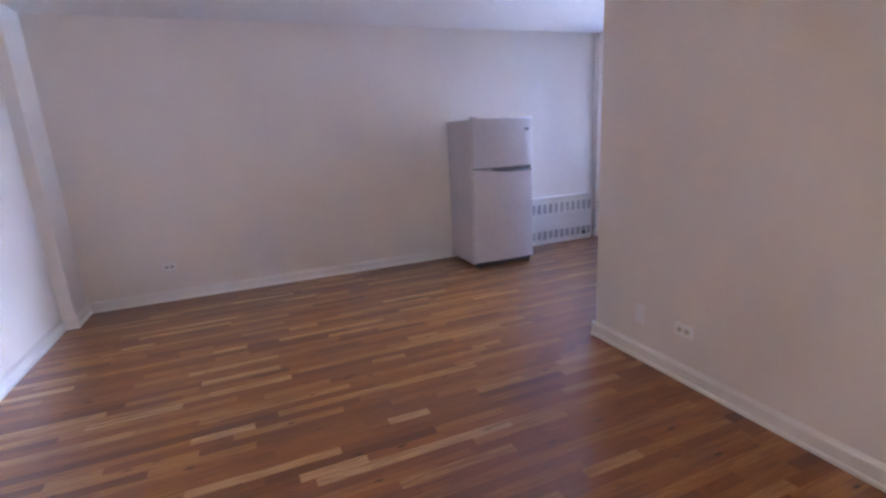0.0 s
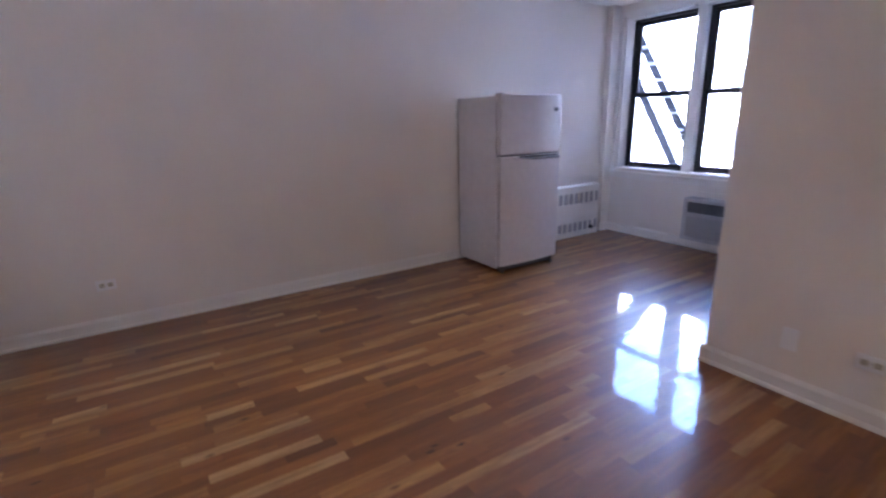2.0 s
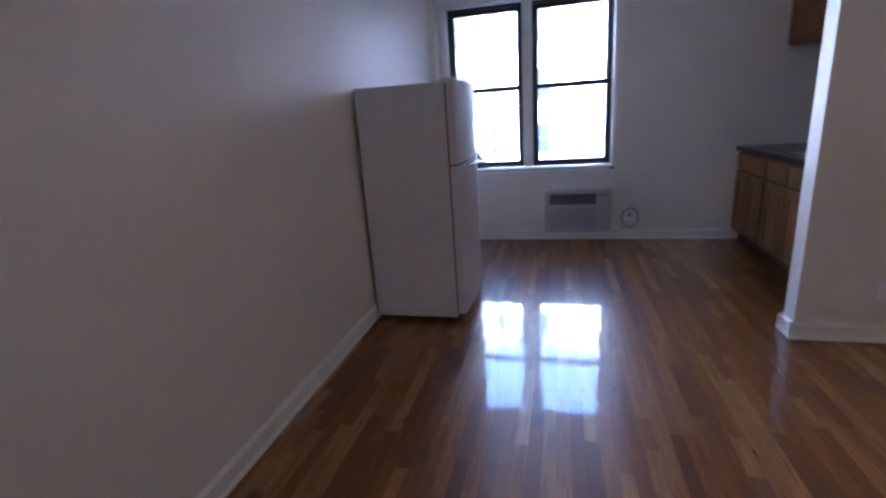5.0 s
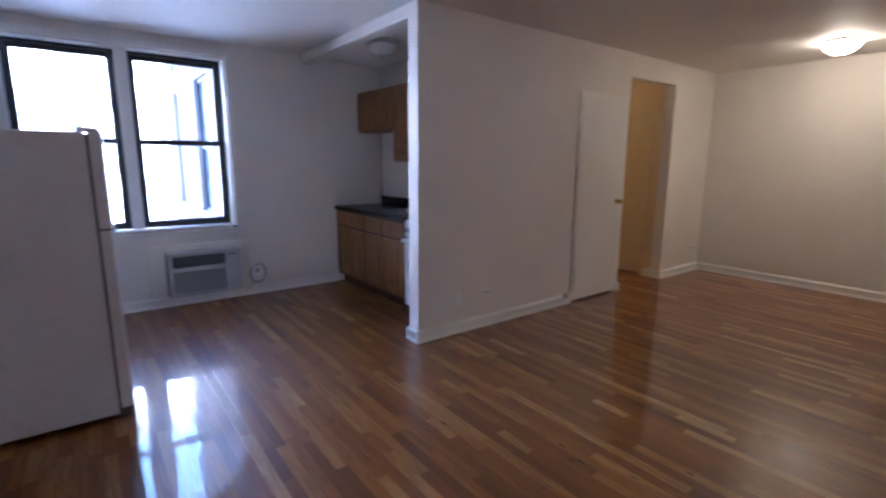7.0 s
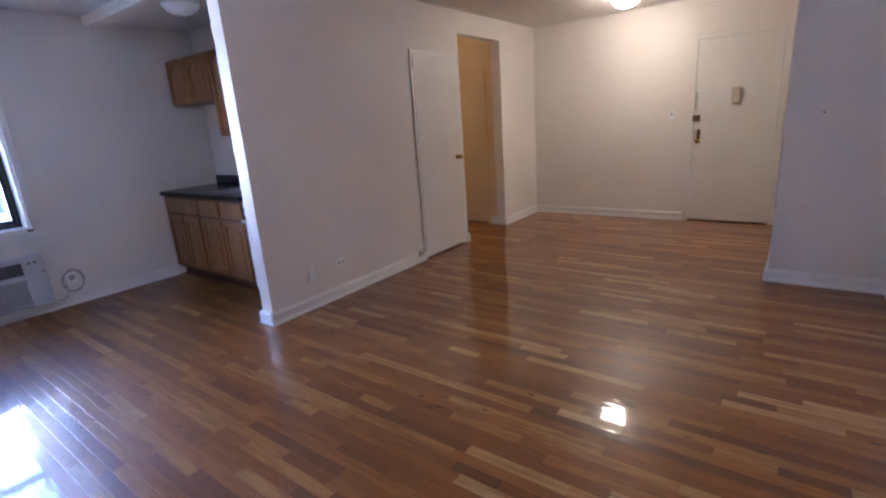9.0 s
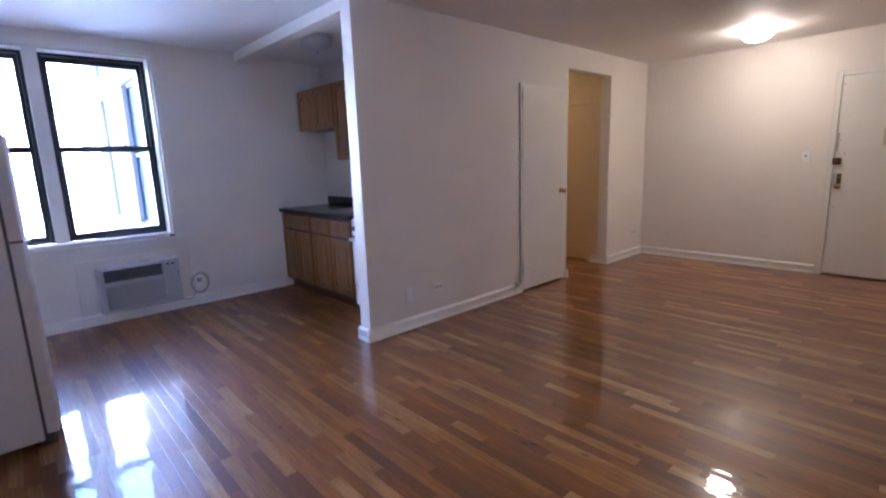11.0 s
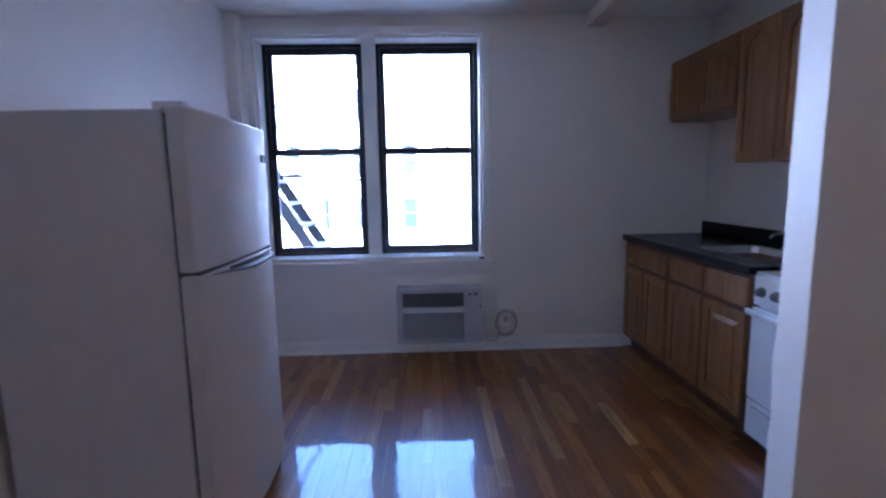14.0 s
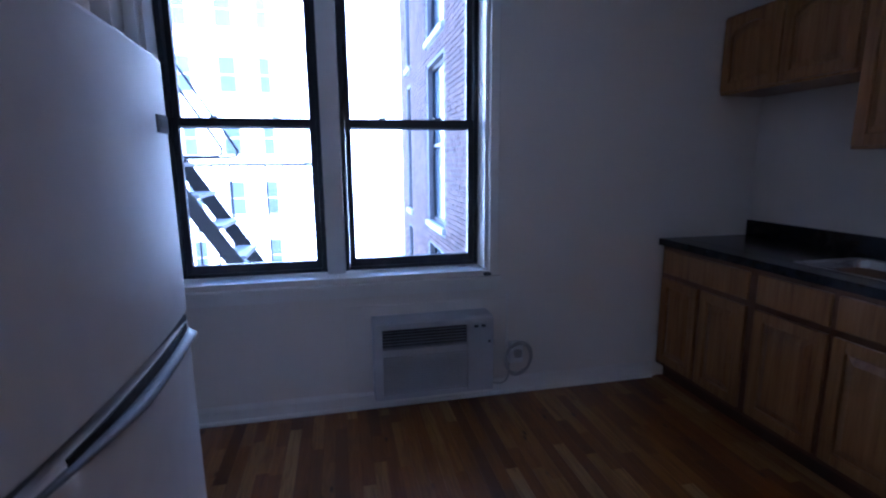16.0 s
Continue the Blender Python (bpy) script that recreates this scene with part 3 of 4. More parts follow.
def curved_strip(y0, y1, z0, z1, off, thick=0.004):
    """A thin band lying on the bowed front of a door."""
    bm = bmesh.new()
    n, rows = 16, []
    for i in range(n + 1):
        y = y0 + (y1 - y0) * i / n
        x = FX1 - 0.012 - fc.x + 0.020 * (1 - (2 * (y - FY0) / (FY1 - FY0) - 1) ** 2) + off
        rows.append([bm.verts.new(p) for p in ((x - thick, y - fc.y, z0), (x, y - fc.y, z0), (x, y - fc.y, z1), (x - thick, y - fc.y, z1))])
    for a, b in zip(rows, rows[1:]):
        for k in range(4):
            bm.faces.new((a[k], a[(k + 1) % 4], b[(k + 1) % 4], b[k]))
    bm.faces.new(rows[0][::-1])
    bm.faces.new(rows[-1])
    bmesh.ops.recalc_face_normals(bm, faces=bm.faces)
    return bm


# shade of the grip recess and door gap, put in as dark solid pieces
part("grip_shade_strip", curved_strip(FY0 + 0.20, FY1 - 0.03, ZF - 0.024, ZF - 0.009, 0.001), SLOT, frd, "dark strip standing in for the shaded finger recess")
part("gap_shade_filler", fbox(FX1 - 0.060, FX1 - 0.010, FY0 + 0.02, FY1 - 0.02, ZF - 0.0058, ZF + 0.0058, 0.0), GASKET, fr, "dark filler standing in for the shaded gap between the doors")
part("badge", fbox(FX1 + 0.0015, FX1 + 0.006, FY1 - 0.105, FY1 - 0.055, 1.405, 1.437, 0.002), FRIDGE_TRIM, frz, "small silver badge")
part("badge_mark", fbox(FX1 + 0.0055, FX1 + 0.0068, FY1 - 0.096, FY1 - 0.064, 1.414, 1.428, 0.0), GASKET, frz)
part("hinge_cover", fbox(FX1 - 0.105, FX1 - 0.014, FY0 + 0.010, FY0 + 0.048, FH - 0.012, FH + 0.013, 0.005), FRIDGE, fr, "white hinge cover")
part("toe_grille", fbox(FX1 - 0.070, FX1 - 0.045, FY0 + 0.02, FY1 - 0.02, 0.012, 0.062, 0.004), GASKET, fr, "dark toe grille")
for yy in (FY0 + 0.05, FY1 - 0.05):
    part("roller", tube((FX1 - 0.08 - fc.x, yy - 0.012 - fc.y, 0.025), (FX1 - 0.08 - fc.x, yy + 0.012 - fc.y, 0.025), 0.025), GASKET, fr)
    part("levelling_foot", tube((FX1 - 0.035 - fc.x, yy - fc.y, 0), (FX1 - 0.035 - fc.x, yy - fc.y, 0.066), 0.016, 0.012), GASKET, fr)
    part("rear_foot", tube((FX0 + 0.06 - fc.x, yy - fc.y, 0), (FX0 + 0.06 - fc.x, yy - fc.y, 0.052), 0.018), GASKET, fr)

# ---- kitchen ----
CF = 2.897          # face of the base cabinets
CY0, CYM, CY1 = 4.716, 5.49, 6.161


def raised_door(w, h, arch=False):
    """A frame-and-panel door in the yz plane, its front towards -x, from its lower corner."""
    bm = bmesh.new()
    t, st = 0.019, 0.052
    add_box(bm, -t, 0, 0, st, 0, h, 0.003)
    add_box(bm, -t, 0, w - st, w, 0, h, 0.003)
    add_box(bm, -t, 0, st, w - st, 0, st, 0.003)
    if not arch:
        add_box(bm, -t, 0, st, w - st, h - st, h, 0.003)
    else:
        n, ring = 12, []
        rise = 0.05
        for i in range(n + 1):
            s = i / n
            ring.append((st + (w - 2 * st) * s, h - st - rise + rise * math.sin(math.pi * s) ** 0.8))
        pts = ring + [(w - st, h), (st, h)]
        f = [bm.verts.new((-t, y, z)) for y, z in pts]
        g = [bm.verts.new((0, y, z)) for y, z in pts]
        for i in range(len(pts)):
            j = (i + 1) % len(pts)
            bm.faces.new((f[i], f[j], g[j], g[i]))
        bm.faces.new(f)
        bm.faces.new(g[::-1])
    bmesh.ops.recalc_face_normals(bm, faces=bm.faces)
    return bm


def raised_panel(w, h, arch=False):
    bm = bmesh.new()
    st, rise = 0.050, 0.05 if arch else 0.0
    n = 12 if arch else 1

    def ring(inset, x):
        pts = [(st + inset, st + inset), (w - st - inset, st + inset)]
        for i in range(n + 1):
            s = 1 - i / n
            top = h - st - inset - rise + (rise * math.sin(math.pi * s) ** 0.8 if arch else 0)
            pts.append((st + inset + (w - 2 * st - 2 * inset) * s, top))
        return [bm.verts.new((x, y, z)) for y, z in pts]
    rs = [ring(0, -0.003), ring(0.004, -0.006), ring(0.010, -0.007), ring(0.034, -0.016), ring(0.038, -0.017)]
    for a, b in zip(rs, rs[1:]):
        for i in range(len(a)):
            j = (i + 1) % len(a)
            bm.faces.new((a[i], a[j], b[j], b[i]))
    bm.faces.new(rs[-1])
    bm.faces.new(rs[0][::-1])
    bmesh.ops.recalc_face_normals(bm, faces=bm.faces)
    return bm


def cab_door(parent, y0, w, z0, h, x, arch=False):
    d = part("door", raised_door(w, h, arch), OAK, parent, "raised-panel oak door")
    d.matrix_basis = pose(x, y0, z0)
    part("panel", raised_panel(w, h, arch), OAK, d)
    return d


def base_cabinet(y0, y1, label, drawers=2):
    e = thing("base_cabinet", (CF, y0, 0), label, "cabinet", "base cabinets under the counter")
    w = y1 - y0
    part("body", box(0.0, XK - CF - 0.003, 0.001, w - 0.001, 0.095, 0.853, 0.002), OAK_SHADE, e, "face frame and carcass, browned as the shade between the doors")
    part("toe_kick", box(0.06, 0.075, 0.001, w - 0.001, 0.0, 0.094), TOE, e, "recessed brown toe kick")
    dw = (w - 0.075) / 2
    for k in range(2):
        ya = 0.025 + k * (dw + 0.025)
        if drawers == 2:
            part("drawer_front", box(-0.019, -0.0005, ya, ya + dw, 0.685, 0.825, 0.006), OAK, e, "flat oak drawer front")
        cab_door(e, ya, dw, 0.125, 0.53, -0.0005)
    if drawers == 1:
        part("drawer_front", box(-0.019, -0.0005, 0.025, w - 0.025, 0.685, 0.825, 0.006), OAK, e, "wide flat oak drawer front")
    return e


base_cabinet(CYM, CY1, "honey oak base cabinet with one wide drawer beside the window wall", 1)
base_cabinet(CY0, CYM, "honey oak sink base cabinet with two drawer fronts and doors")


def wall_cabinet(y0, y1, z0, z1, label):
    e = thing("wall_cabinet", (3.197, y0, z0), label, "cabinet", "wall cabinets over the counter")
    w, h = y1 - y0, z1 - z0
    part("body", box(0.0, XK - 3.197 - 0.003, 0.001, w - 0.001, 0.0, h, 0.002), OAK, e, "honey oak carcass")
    dw = (w - 0.04) / 2
    for k in range(2):
        cab_door(e, 0.014 + k * (dw + 0.012), dw, 0.014, h - 0.028, -0.0005, True)
    return e


wall_cabinet(5.378, 6.161, 1.725, 2.155, "short honey oak wall cabinet with two arched doors")
wall_cabinet(4.710, 5.376, 1.395, 2.155, "tall honey oak wall cabinet with two arched doors")
wall_cabinet(4.100, 4.708, 1.725, 2.155, "short honey oak wall cabinet over the stove")

# countertop with a hole for the sink
SX0, SX1, SY0, SY1 = 3.00, 3.38, 4.86, 5.40
ct = thing("countertop", (CF, 5.3, 0.855), "dark charcoal laminate counter with a backsplash strip", "countertop")
cx, cy = CF, 5.3
part("top", boxes([(CF - 0.03 - cx, SX0 - cx, 4.711 - cy, YW - 0.002 - cy, 0, 0.036), (SX1 - cx, XK - 0.003 - cx, 4.711 - cy, YW - 0.002 - cy, 0, 0.036),
                   (SX0 - cx, SX1 - cx, SY1 - cy, YW - 0.002 - cy, 0, 0.0358), (SX0 - cx, SX1 - cx, 4.711 - cy, SY0 - cy, 0, 0.0358)], 0.003), LAMINATE, ct)
part("front_edge", box(CF - 0.034 - cx, CF - 0.0305 - cx, 4.709 - cy, YW - 0.002 - cy, -0.004, 0.037, 0.0015), LAMINATE, ct)
part("backsplash", box(XK - 0.022 - cx, XK - 0.003 - cx, 4.711 - cy, YW - 0.003 - cy, 0.0365, 0.13, 0.004), LAMINATE, ct, "dark laminate backsplash")

sink = thing("kitchen_sink", ((SX0 + SX1) / 2, (SY0 + SY1) / 2, 0.891), "stainless steel sink set in the counter", "sink")
bm = bmesh.new()


def rounded(hx, hy, z, r, n=5):
    pts = []
    for qx, qy, a0 in ((1, 1, 0), (-1, 1, 90), (-1, -1, 180), (1, -1, 270)):
        for i in range(n + 1):
            a = radians(a0 + 90 * i / n)
            pts.append(bm.verts.new((qx * (hx - r) + r * math.cos(a), qy * (hy - r) + r * math.sin(a), z)))
    return pts


hx, hy = (SX1 - SX0) / 2, (SY1 - SY0) / 2
rings = [rounded(hx + 0.014, hy + 0.014, 0.0005, 0.04), rounded(hx + 0.012, hy + 0.012, 0.004, 0.04), rounded(hx - 0.012, hy - 0.012, 0.003, 0.05),
         rounded(hx - 0.018, hy - 0.018, -0.006, 0.05), rounded(hx - 0.030, hy - 0.030, -0.135, 0.05), rounded(hx - 0.06, hy - 0.06, -0.155, 0.04), rounded(0.03, 0.03, -0.160, 0.028)]
for a, b in zip(rings, rings[1:]):
    for i in range(len(a)):
        j = (i + 1) % len(a)
        bm.faces.new((a[i], a[j], b[j], b[i]))
bm.faces.new(rings[-1])
part("basin", bm, STEEL, sink, "brushed steel basin", True)
part("drain", lathe([(0.020, -0.159), (0.032, -0.158), (0.032, -0.156), (0.012, -0.157)], 24), CHROME, sink)

tap = thing("kitchen_faucet", (3.435, 5.12, 0.8915), "chrome two-handle kitchen faucet behind the sink", "faucet")
part("deck_plate", box(-0.024, 0.024, -0.115, 0.115, 0.0, 0.014, 0.006), CHROME, tap)
part("spout", tube((0, 0, 0.014), (0, 0, 0.06), 0.017, 0.013), CHROME, tap, "", True)
wire([(0, 0, 0.055), (-0.01, 0, 0.085), (-0.05, 0, 0.105), (-0.11, 0, 0.108), (-0.165, 0, 0.098), (-0.178, 0, 0.078)], 0.010, "spout_arm", CHROME, tap)
for yy in (-0.09, 0.09):
    k = part("tap_handle", lathe([(0.018, 0.014), (0.016, 0.03), (0.022, 0.036), (0.024, 0.058), (0.016, 0.066)], 20), CHROME, tap, "clear-capped chrome handle", True)
    k.location = (0, yy, 0)

# ---- stove ----
SYA, SYB = 4.200, 4.706
st = thing("gas_stove", (2.895, SYA, 0), "white narrow apartment gas stove beside the cabinets", "stove")
sw = SYB - SYA
part("body", box(0.03, XK - 2.895 - 0.03, 0, sw, 0.07, 0.855, 0.004), STOVE, st, "white enamel body")
part("kick_base", box(0.06, 0.50, 0.02, sw - 0.02, 0.0, 0.069), SLOT, st, "dark base")
pn = part("control_panel", box(-0.008, 0.0295, 0, sw, 0.715, 0.858, 0.008), STOVE, st, "white control panel")
for i in range(5):
    yy = 0.06 + i * (sw - 0.12) / 4
    kb = lathe([(0.024, 0), (0.025, 0.006), (0.020, 0.010), (0.018, 0.026), (0.004, 0.028)], 20)
    bmesh.ops.rotate(kb, verts=kb.verts, cent=(0, 0, 0), matrix=Matrix.Rotation(radians(-90), 3, "Y"))
    bmesh.ops.translate(kb, verts=kb.verts, vec=(-0.008, yy, 0.785))
    part("knob", kb, FRIDGE_TRIM, pn, "pale grey burner knob", True)
od = part("oven_door", box(-0.014, 0.0295, 0.004, sw - 0.004, 0.262, 0.705, 0.006), STOVE, st, "white oven door")
part("handle", box(-0.050, -0.030, 0.0, sw, 0.672, 0.700, 0.007), STOVE, od, "white bar handle")
for yy in (0.03, sw - 0.03):
    part("handle_post", box(-0.032, -0.013, yy - 0.012, yy + 0.012, 0.676, 0.697, 0.003), STOVE, od)
bd = part("broiler_drawer", box(-0.010, 0.0295, 0.004, sw - 0.004, 0.075, 0.253, 0.005), STOVE, st, "white broiler drawer")
part("pull", box(-0.026, -0.009, 0.05, sw - 0.05, 0.205, 0.232, 0.006), STOVE, bd)
part("cooktop", box(0.0, XK - 2.895 - 0.03, 0, sw, 0.8585, 0.872, 0.004), STOVE, st, "white enamel cooktop")
part("back_guard", box(XK - 2.895 - 0.055, XK - 2.895 - 0.03, 0, sw, 0.8725, 0.96, 0.005), STOVE, st)
for bx in (0.14, 0.38):
    for by in (0.115, sw - 0.115):
        part("burner", lathe([(0.055, 0.8725), (0.050, 0.880), (0.030, 0.884), (0.028, 0.892), (0.010, 0.893)], 20), SLOT, st).location = (bx, by, 0)
        gr = bmesh.new()
        for a in range(4):
            ca, sa = math.cos(a * math.pi / 2), math.sin(a * math.pi / 2)
            add_tube(gr, (bx + 0.03 * ca, by + 0.03 * sa, 0.902), (bx + 0.095 * ca, by + 0.095 * sa, 0.902), 0.005, n=8)
            add_tube(gr, (bx + 0.095 * ca, by + 0.095 * sa, 0.8725), (bx + 0.095 * ca, by + 0.095 * sa, 0.904), 0.005, n=8)
        for i in range(16):
            a, b2 = 2 * math.pi * i / 16, 2 * math.pi * (i + 1) / 16
            add_tube(gr, (bx + 0.095 * math.cos(a), by + 0.095 * math.sin(a), 0.895), (bx + 0.095 * math.cos(b2), by + 0.095 * math.sin(b2), 0.895), 0.005, n=6)
        part("grate", gr, SLOT, st, "black iron grate")

# ---- under the window ----
setting("wall_panel", box(0.98, 1.885, YW - 0.012, YW - 0.001, 0.0995, 0.59, 0.002), WALL, "painted board panel on the wall around the air conditioner", "panel")
AX0, AX1, AZ0, AZ1, AYF = 1.115, 1.765, 0.112, 0.537, 6.0
ac = thing("air_conditioner", ((AX0 + AX1) / 2, YW - 0.0125, AZ0), "grey through-wall air conditioner under the window", "air conditioner")
acx, af = (AX0 + AX1) / 2, AYF - (YW - 0.0125)
W2, AH = (AX1 - AX0) / 2, AZ1 - AZ0
part("case", box(-W2, W2, af + 0.022, 0.0, 0.0, AH, 0.006), AC_CASE, ac, "grey plastic case")
front = part("front_panel", box(0.175, W2 - 0.004, af, af + 0.0215, 0.004, AH - 0.004, 0.003), AC_CASE, ac, "grey plastic front")
for r in ((-W2 + 0.004, -W2 + 0.045, af, af + 0.0215, 0.004, AH - 0.004), (-W2 + 0.045, 0.175, af, af + 0.0215, AH - 0.036, AH - 0.004),
          (-W2 + 0.045, 0.175, af, af + 0.0215, 0.242, 0.282), (-W2 + 0.045, 0.175, af, af + 0.0215, 0.004, 0.035)):
    part("front_rail", box(*r, 0.002), AC_CASE, ac)
part("outlet_back", box(-W2 + 0.045, 0.175, af + 0.019, af + 0.0218, 0.282, AH - 0.036), AC_DARK, ac, "dark air outlet")
part("intake_back", box(-W2 + 0.045, 0.175, af + 0.019, af + 0.0218, 0.035, 0.242), AC_LOUVRE, ac)
for i in range(6):
    z = 0.289 + i * 0.0165
    part("louvre", box(-W2 + 0.046, 0.174, af + 0.004, af + 0.016, z, z + 0.004, 0.001, 1), AC_LOUVRE, front)
for i in range(5):
    x = -W2 + 0.10 + i * 0.078
    part("vane", box(x, x + 0.003, af + 0.006, af + 0.017, 0.283, AH - 0.037), AC_DARK, front)
slat = box(-W2 + 0.046, 0.174, af + 0.003, af + 0.017, 0, 0.0065, 0.0015, 1)
s0 = part("slat", slat, AC_CASE, front)
s0.location = (0, 0, 0.040)
for i in range(1, 15):
    o = bpy.data.objects.new("slat", s0.data)
    scene.collection.objects.link(o)
    o.parent, o.location = front, (0, 0, 0.040 + i * 0.0135)
ctl = part("control_panel", box(0.195, W2 - 0.018, af - 0.003, af + 0.001, AH - 0.085, AH - 0.018, 0.003), AC_CASE, ac)
for x in (0.222, 0.262):
    part("button", box(x - 0.012, x + 0.012, af - 0.008, af - 0.0028, AH - 0.055, AH - 0.040, 0.002), AC_DARK, ctl, "dark button")
part("badge", box(0.29, 0.305, af - 0.003, af + 0.001, 0.28, 0.292, 0.001), AC_DARK, ac)

plug = thing("power_outlet", (1.945, YW - 0.001, 0.26), "white wall outlet with a coiled air conditioner cord", "outlet")
part("box", box(-0.04, 0.04, -0.042, 0.0, -0.062, 0.062, 0.006), PLASTIC, plug, "white surface box")
part("plug_body", box(-0.022, 0.022, -0.075, -0.0425, -0.02, 0.025, 0.008), CORD, plug, "grey plug")
coil = []
for i in range(150):
    a = 2 * math.pi * i / 36
    coil.append((0.005 + (0.080 + 0.007 * math.sin(i * 0.31)) * math.cos(a), -0.056 - 0.016 * math.sin(i * 0.17), -0.03 + (0.100 + 0.009 * math.sin(i * 0.23)) * math.sin(a)))
wire(coil, 0.005, "cord_coil", CORD, plug, label="coil of grey cable")
tail = []
for i in range(30):
    s = i / 29
    tail.append((-0.05 - 0.13 * s + 0.045 * math.sin(math.pi * s), -0.045, -0.05 - 0.125 * math.sin(math.pi * min(1, s * 0.72))))
wire(tail, 0.0045, "cord_tail", CORD, plug)
race = thing("cable_raceway", (1.893, YW - 0.001, 0.61), "thin white cable raceway on the wall", "cable")
part("channel", box(-0.007, 0.007, -0.012, 0, -0.33, 0.012, 0.002), TRIM, race)

# ---- radiator cover on the long wall ----
rad = thing("radiator_cover", (0, 5.48, 0), "white enamelled radiator cover with slotted grilles", "radiator")
r0, r1, RX, RZ = -0.46, 0.465, 0.11, 0.585
part("cabinet", box(0.0, RX - 0.012, r0, r1, 0.0, RZ - 0.014, 0.003), RAD_IN, rad, "dark inside")
slots = []
for z0, z1 in ((0.385, 0.505), (0.06, 0.165)):
    slots.append((z0, z1))
face = [(RX - 0.0115, RX, r0, r1, 0.0, 0.06), (RX - 0.0115, RX, r0, r1, 0.165, 0.385), (RX - 0.0115, RX, r0, r1, 0.505, RZ - 0.0135)]
part("front", boxes(face, 0.0), RADIATOR, rad, "white enamel front")
for z0, z1 in slots:
    n = 11
    for i in range(n + 1):
        y = r0 + (r1 - r0) * i / n
        part("grille_bar", box(RX - 0.011, RX - 0.0005, max(r0, y - 0.014), min(r1, y + 0.014), z0, z1), RADIATOR, rad)
part("top", box(0.0, RX + 0.012, r0 - 0.004, r1 + 0.004, RZ - 0.013, RZ, 0.003), RADIATOR, rad, "white enamel top")
part("valve", tube((RX, 0.33, 0.09), (RX + 0.035, 0.33, 0.09), 0.02), AC_DARK, rad, "dark valve")

# ---- small fittings on the walls ----
def outlet(loc, rz, label, blank=False):
    """A duplex outlet; its plate faces -y before it is turned."""
    e = thing("wall_outlet", loc, label, "outlet", rz=rz)
    pl = part("plate", box(-0.057, 0.057, -0.006, 0.0, -0.036, 0.036, 0.004) if not blank else box(-0.036, 0.036, -0.006, 0.0, -0.057, 0.057, 0.004), PLASTIC, e, "white painted plate")
    if not blank:
        for x in (-0.024, 0.024):
            part("socket", box(x - 0.016, x + 0.016, -0.0085, -0.0058, -0.014, 0.014, 0.003), IVORY, pl)
            for dz in (-0.006, 0.006):
                part("slot", box(x - 0.006, x + 0.005, -0.0092, -0.0082, dz - 0.0015, dz + 0.0015), SLOT, pl)
        part("screw", tube((0, -0.0075, 0), (0, -0.005, 0), 0.003, n=8), STEEL, pl)
    return e


outlet((3.25, YP - 0.0005, 0.298), 0, "white duplex outlet low on the partition wall")
outlet((2.935, YP - 0.0005, 0.29), 0, "blank white plate low on the partition wall", True)
outlet((6.84, YP - 0.0005, 0.315), 0, "white duplex outlet in the entry corner")
outlet((0.0005, 1.10, 0.33), 90, "white duplex outlet low on the long wall")
sw_e = thing("light_switch", (XE - 0.0005, 2.192, 1.268), "white light switch beside the entry door", "switch", rz=-90)
pl = part("plate", box(-0.037, 0.037, -0.007, 0, -0.06, 0.06, 0.003), PLASTIC, sw_e)
part("toggle", box(-0.006, 0.006, -0.018, -0.0068, -0.004, 0.016, 0.002), SLOT, pl, "dark toggle")
jack = thing("phone_jack", (4.29, YP - 0.0225, 0.098), "ivory phone jack box above the skirting", "jack")
part("box", box(-0.032, 0.032, -0.020, 0.0, -0.028, 0.034, 0.005), IVORY, jack)
part("port", box(-0.010, 0.010, -0.0235, -0.0198, -0.008, 0.010, 0.001), SLOT, jack)
part("stub", tube((0.03, -0.012, 0.0), (0.06, -0.012, 0.006), 0.008), CORD, jack)
hook = thing("wall_hook", (XB - 0.0005, 0.81, 1.27), "small dark cable stub on the wall", "hook")
part("stub", tube((0, 0, 0), (-0.018, 0, 0), 0.006), GASKET, hook)
hook2 = thing("ceiling_hook", (6.85, 2.50, H), "small metal hook in the ceiling", "hook")
wire([(0, 0, 0), (0, 0, -0.02), (0.008, 0, -0.032), (0.016, 0, -0.024)], 0.002, "hook_wire", STEEL, hook2)

# ---- outside ----
GZ = -9.0
setting("ground", box(-400, 400, YW + 0.3, 600, GZ - 0.3, GZ), YARD, "grey concrete courtyard far below the window", "ground")
setting("own_facade", boxes([(-14, -0.15, YW + 0.02, YW + 0.25, GZ, 9), (-0.15, 2.58, YW + 0.02, YW + 0.25, GZ, -0.02), (-0.15, 2.58, YW + 0.02, YW + 0.25, H + 0.2, 9)]), MORTAR, "outer face of the apartment building", "facade")

far = thing("apartment_building", (-2, 27, GZ), "pale sunlit apartment building across the courtyard", "building")
part("wall", box(-26, 34, 0, 8, 0, 20.6), FACADE, far, "pale sunlit masonry wall")
part("roof", box(-26.3, 34.3, -0.4, 8.3, 20.601, 21.1, 0.05), STONE, far, "stone parapet")

# added glowing sheet before the far wall; most of the room's daylight comes from it
setting("backdrop", box(-12, 3.4, 26.97, 26.99, -6.0, 11.55), BACKDROP, "glowing sheet standing in for the sunlit facade across the courtyard", "backdrop")


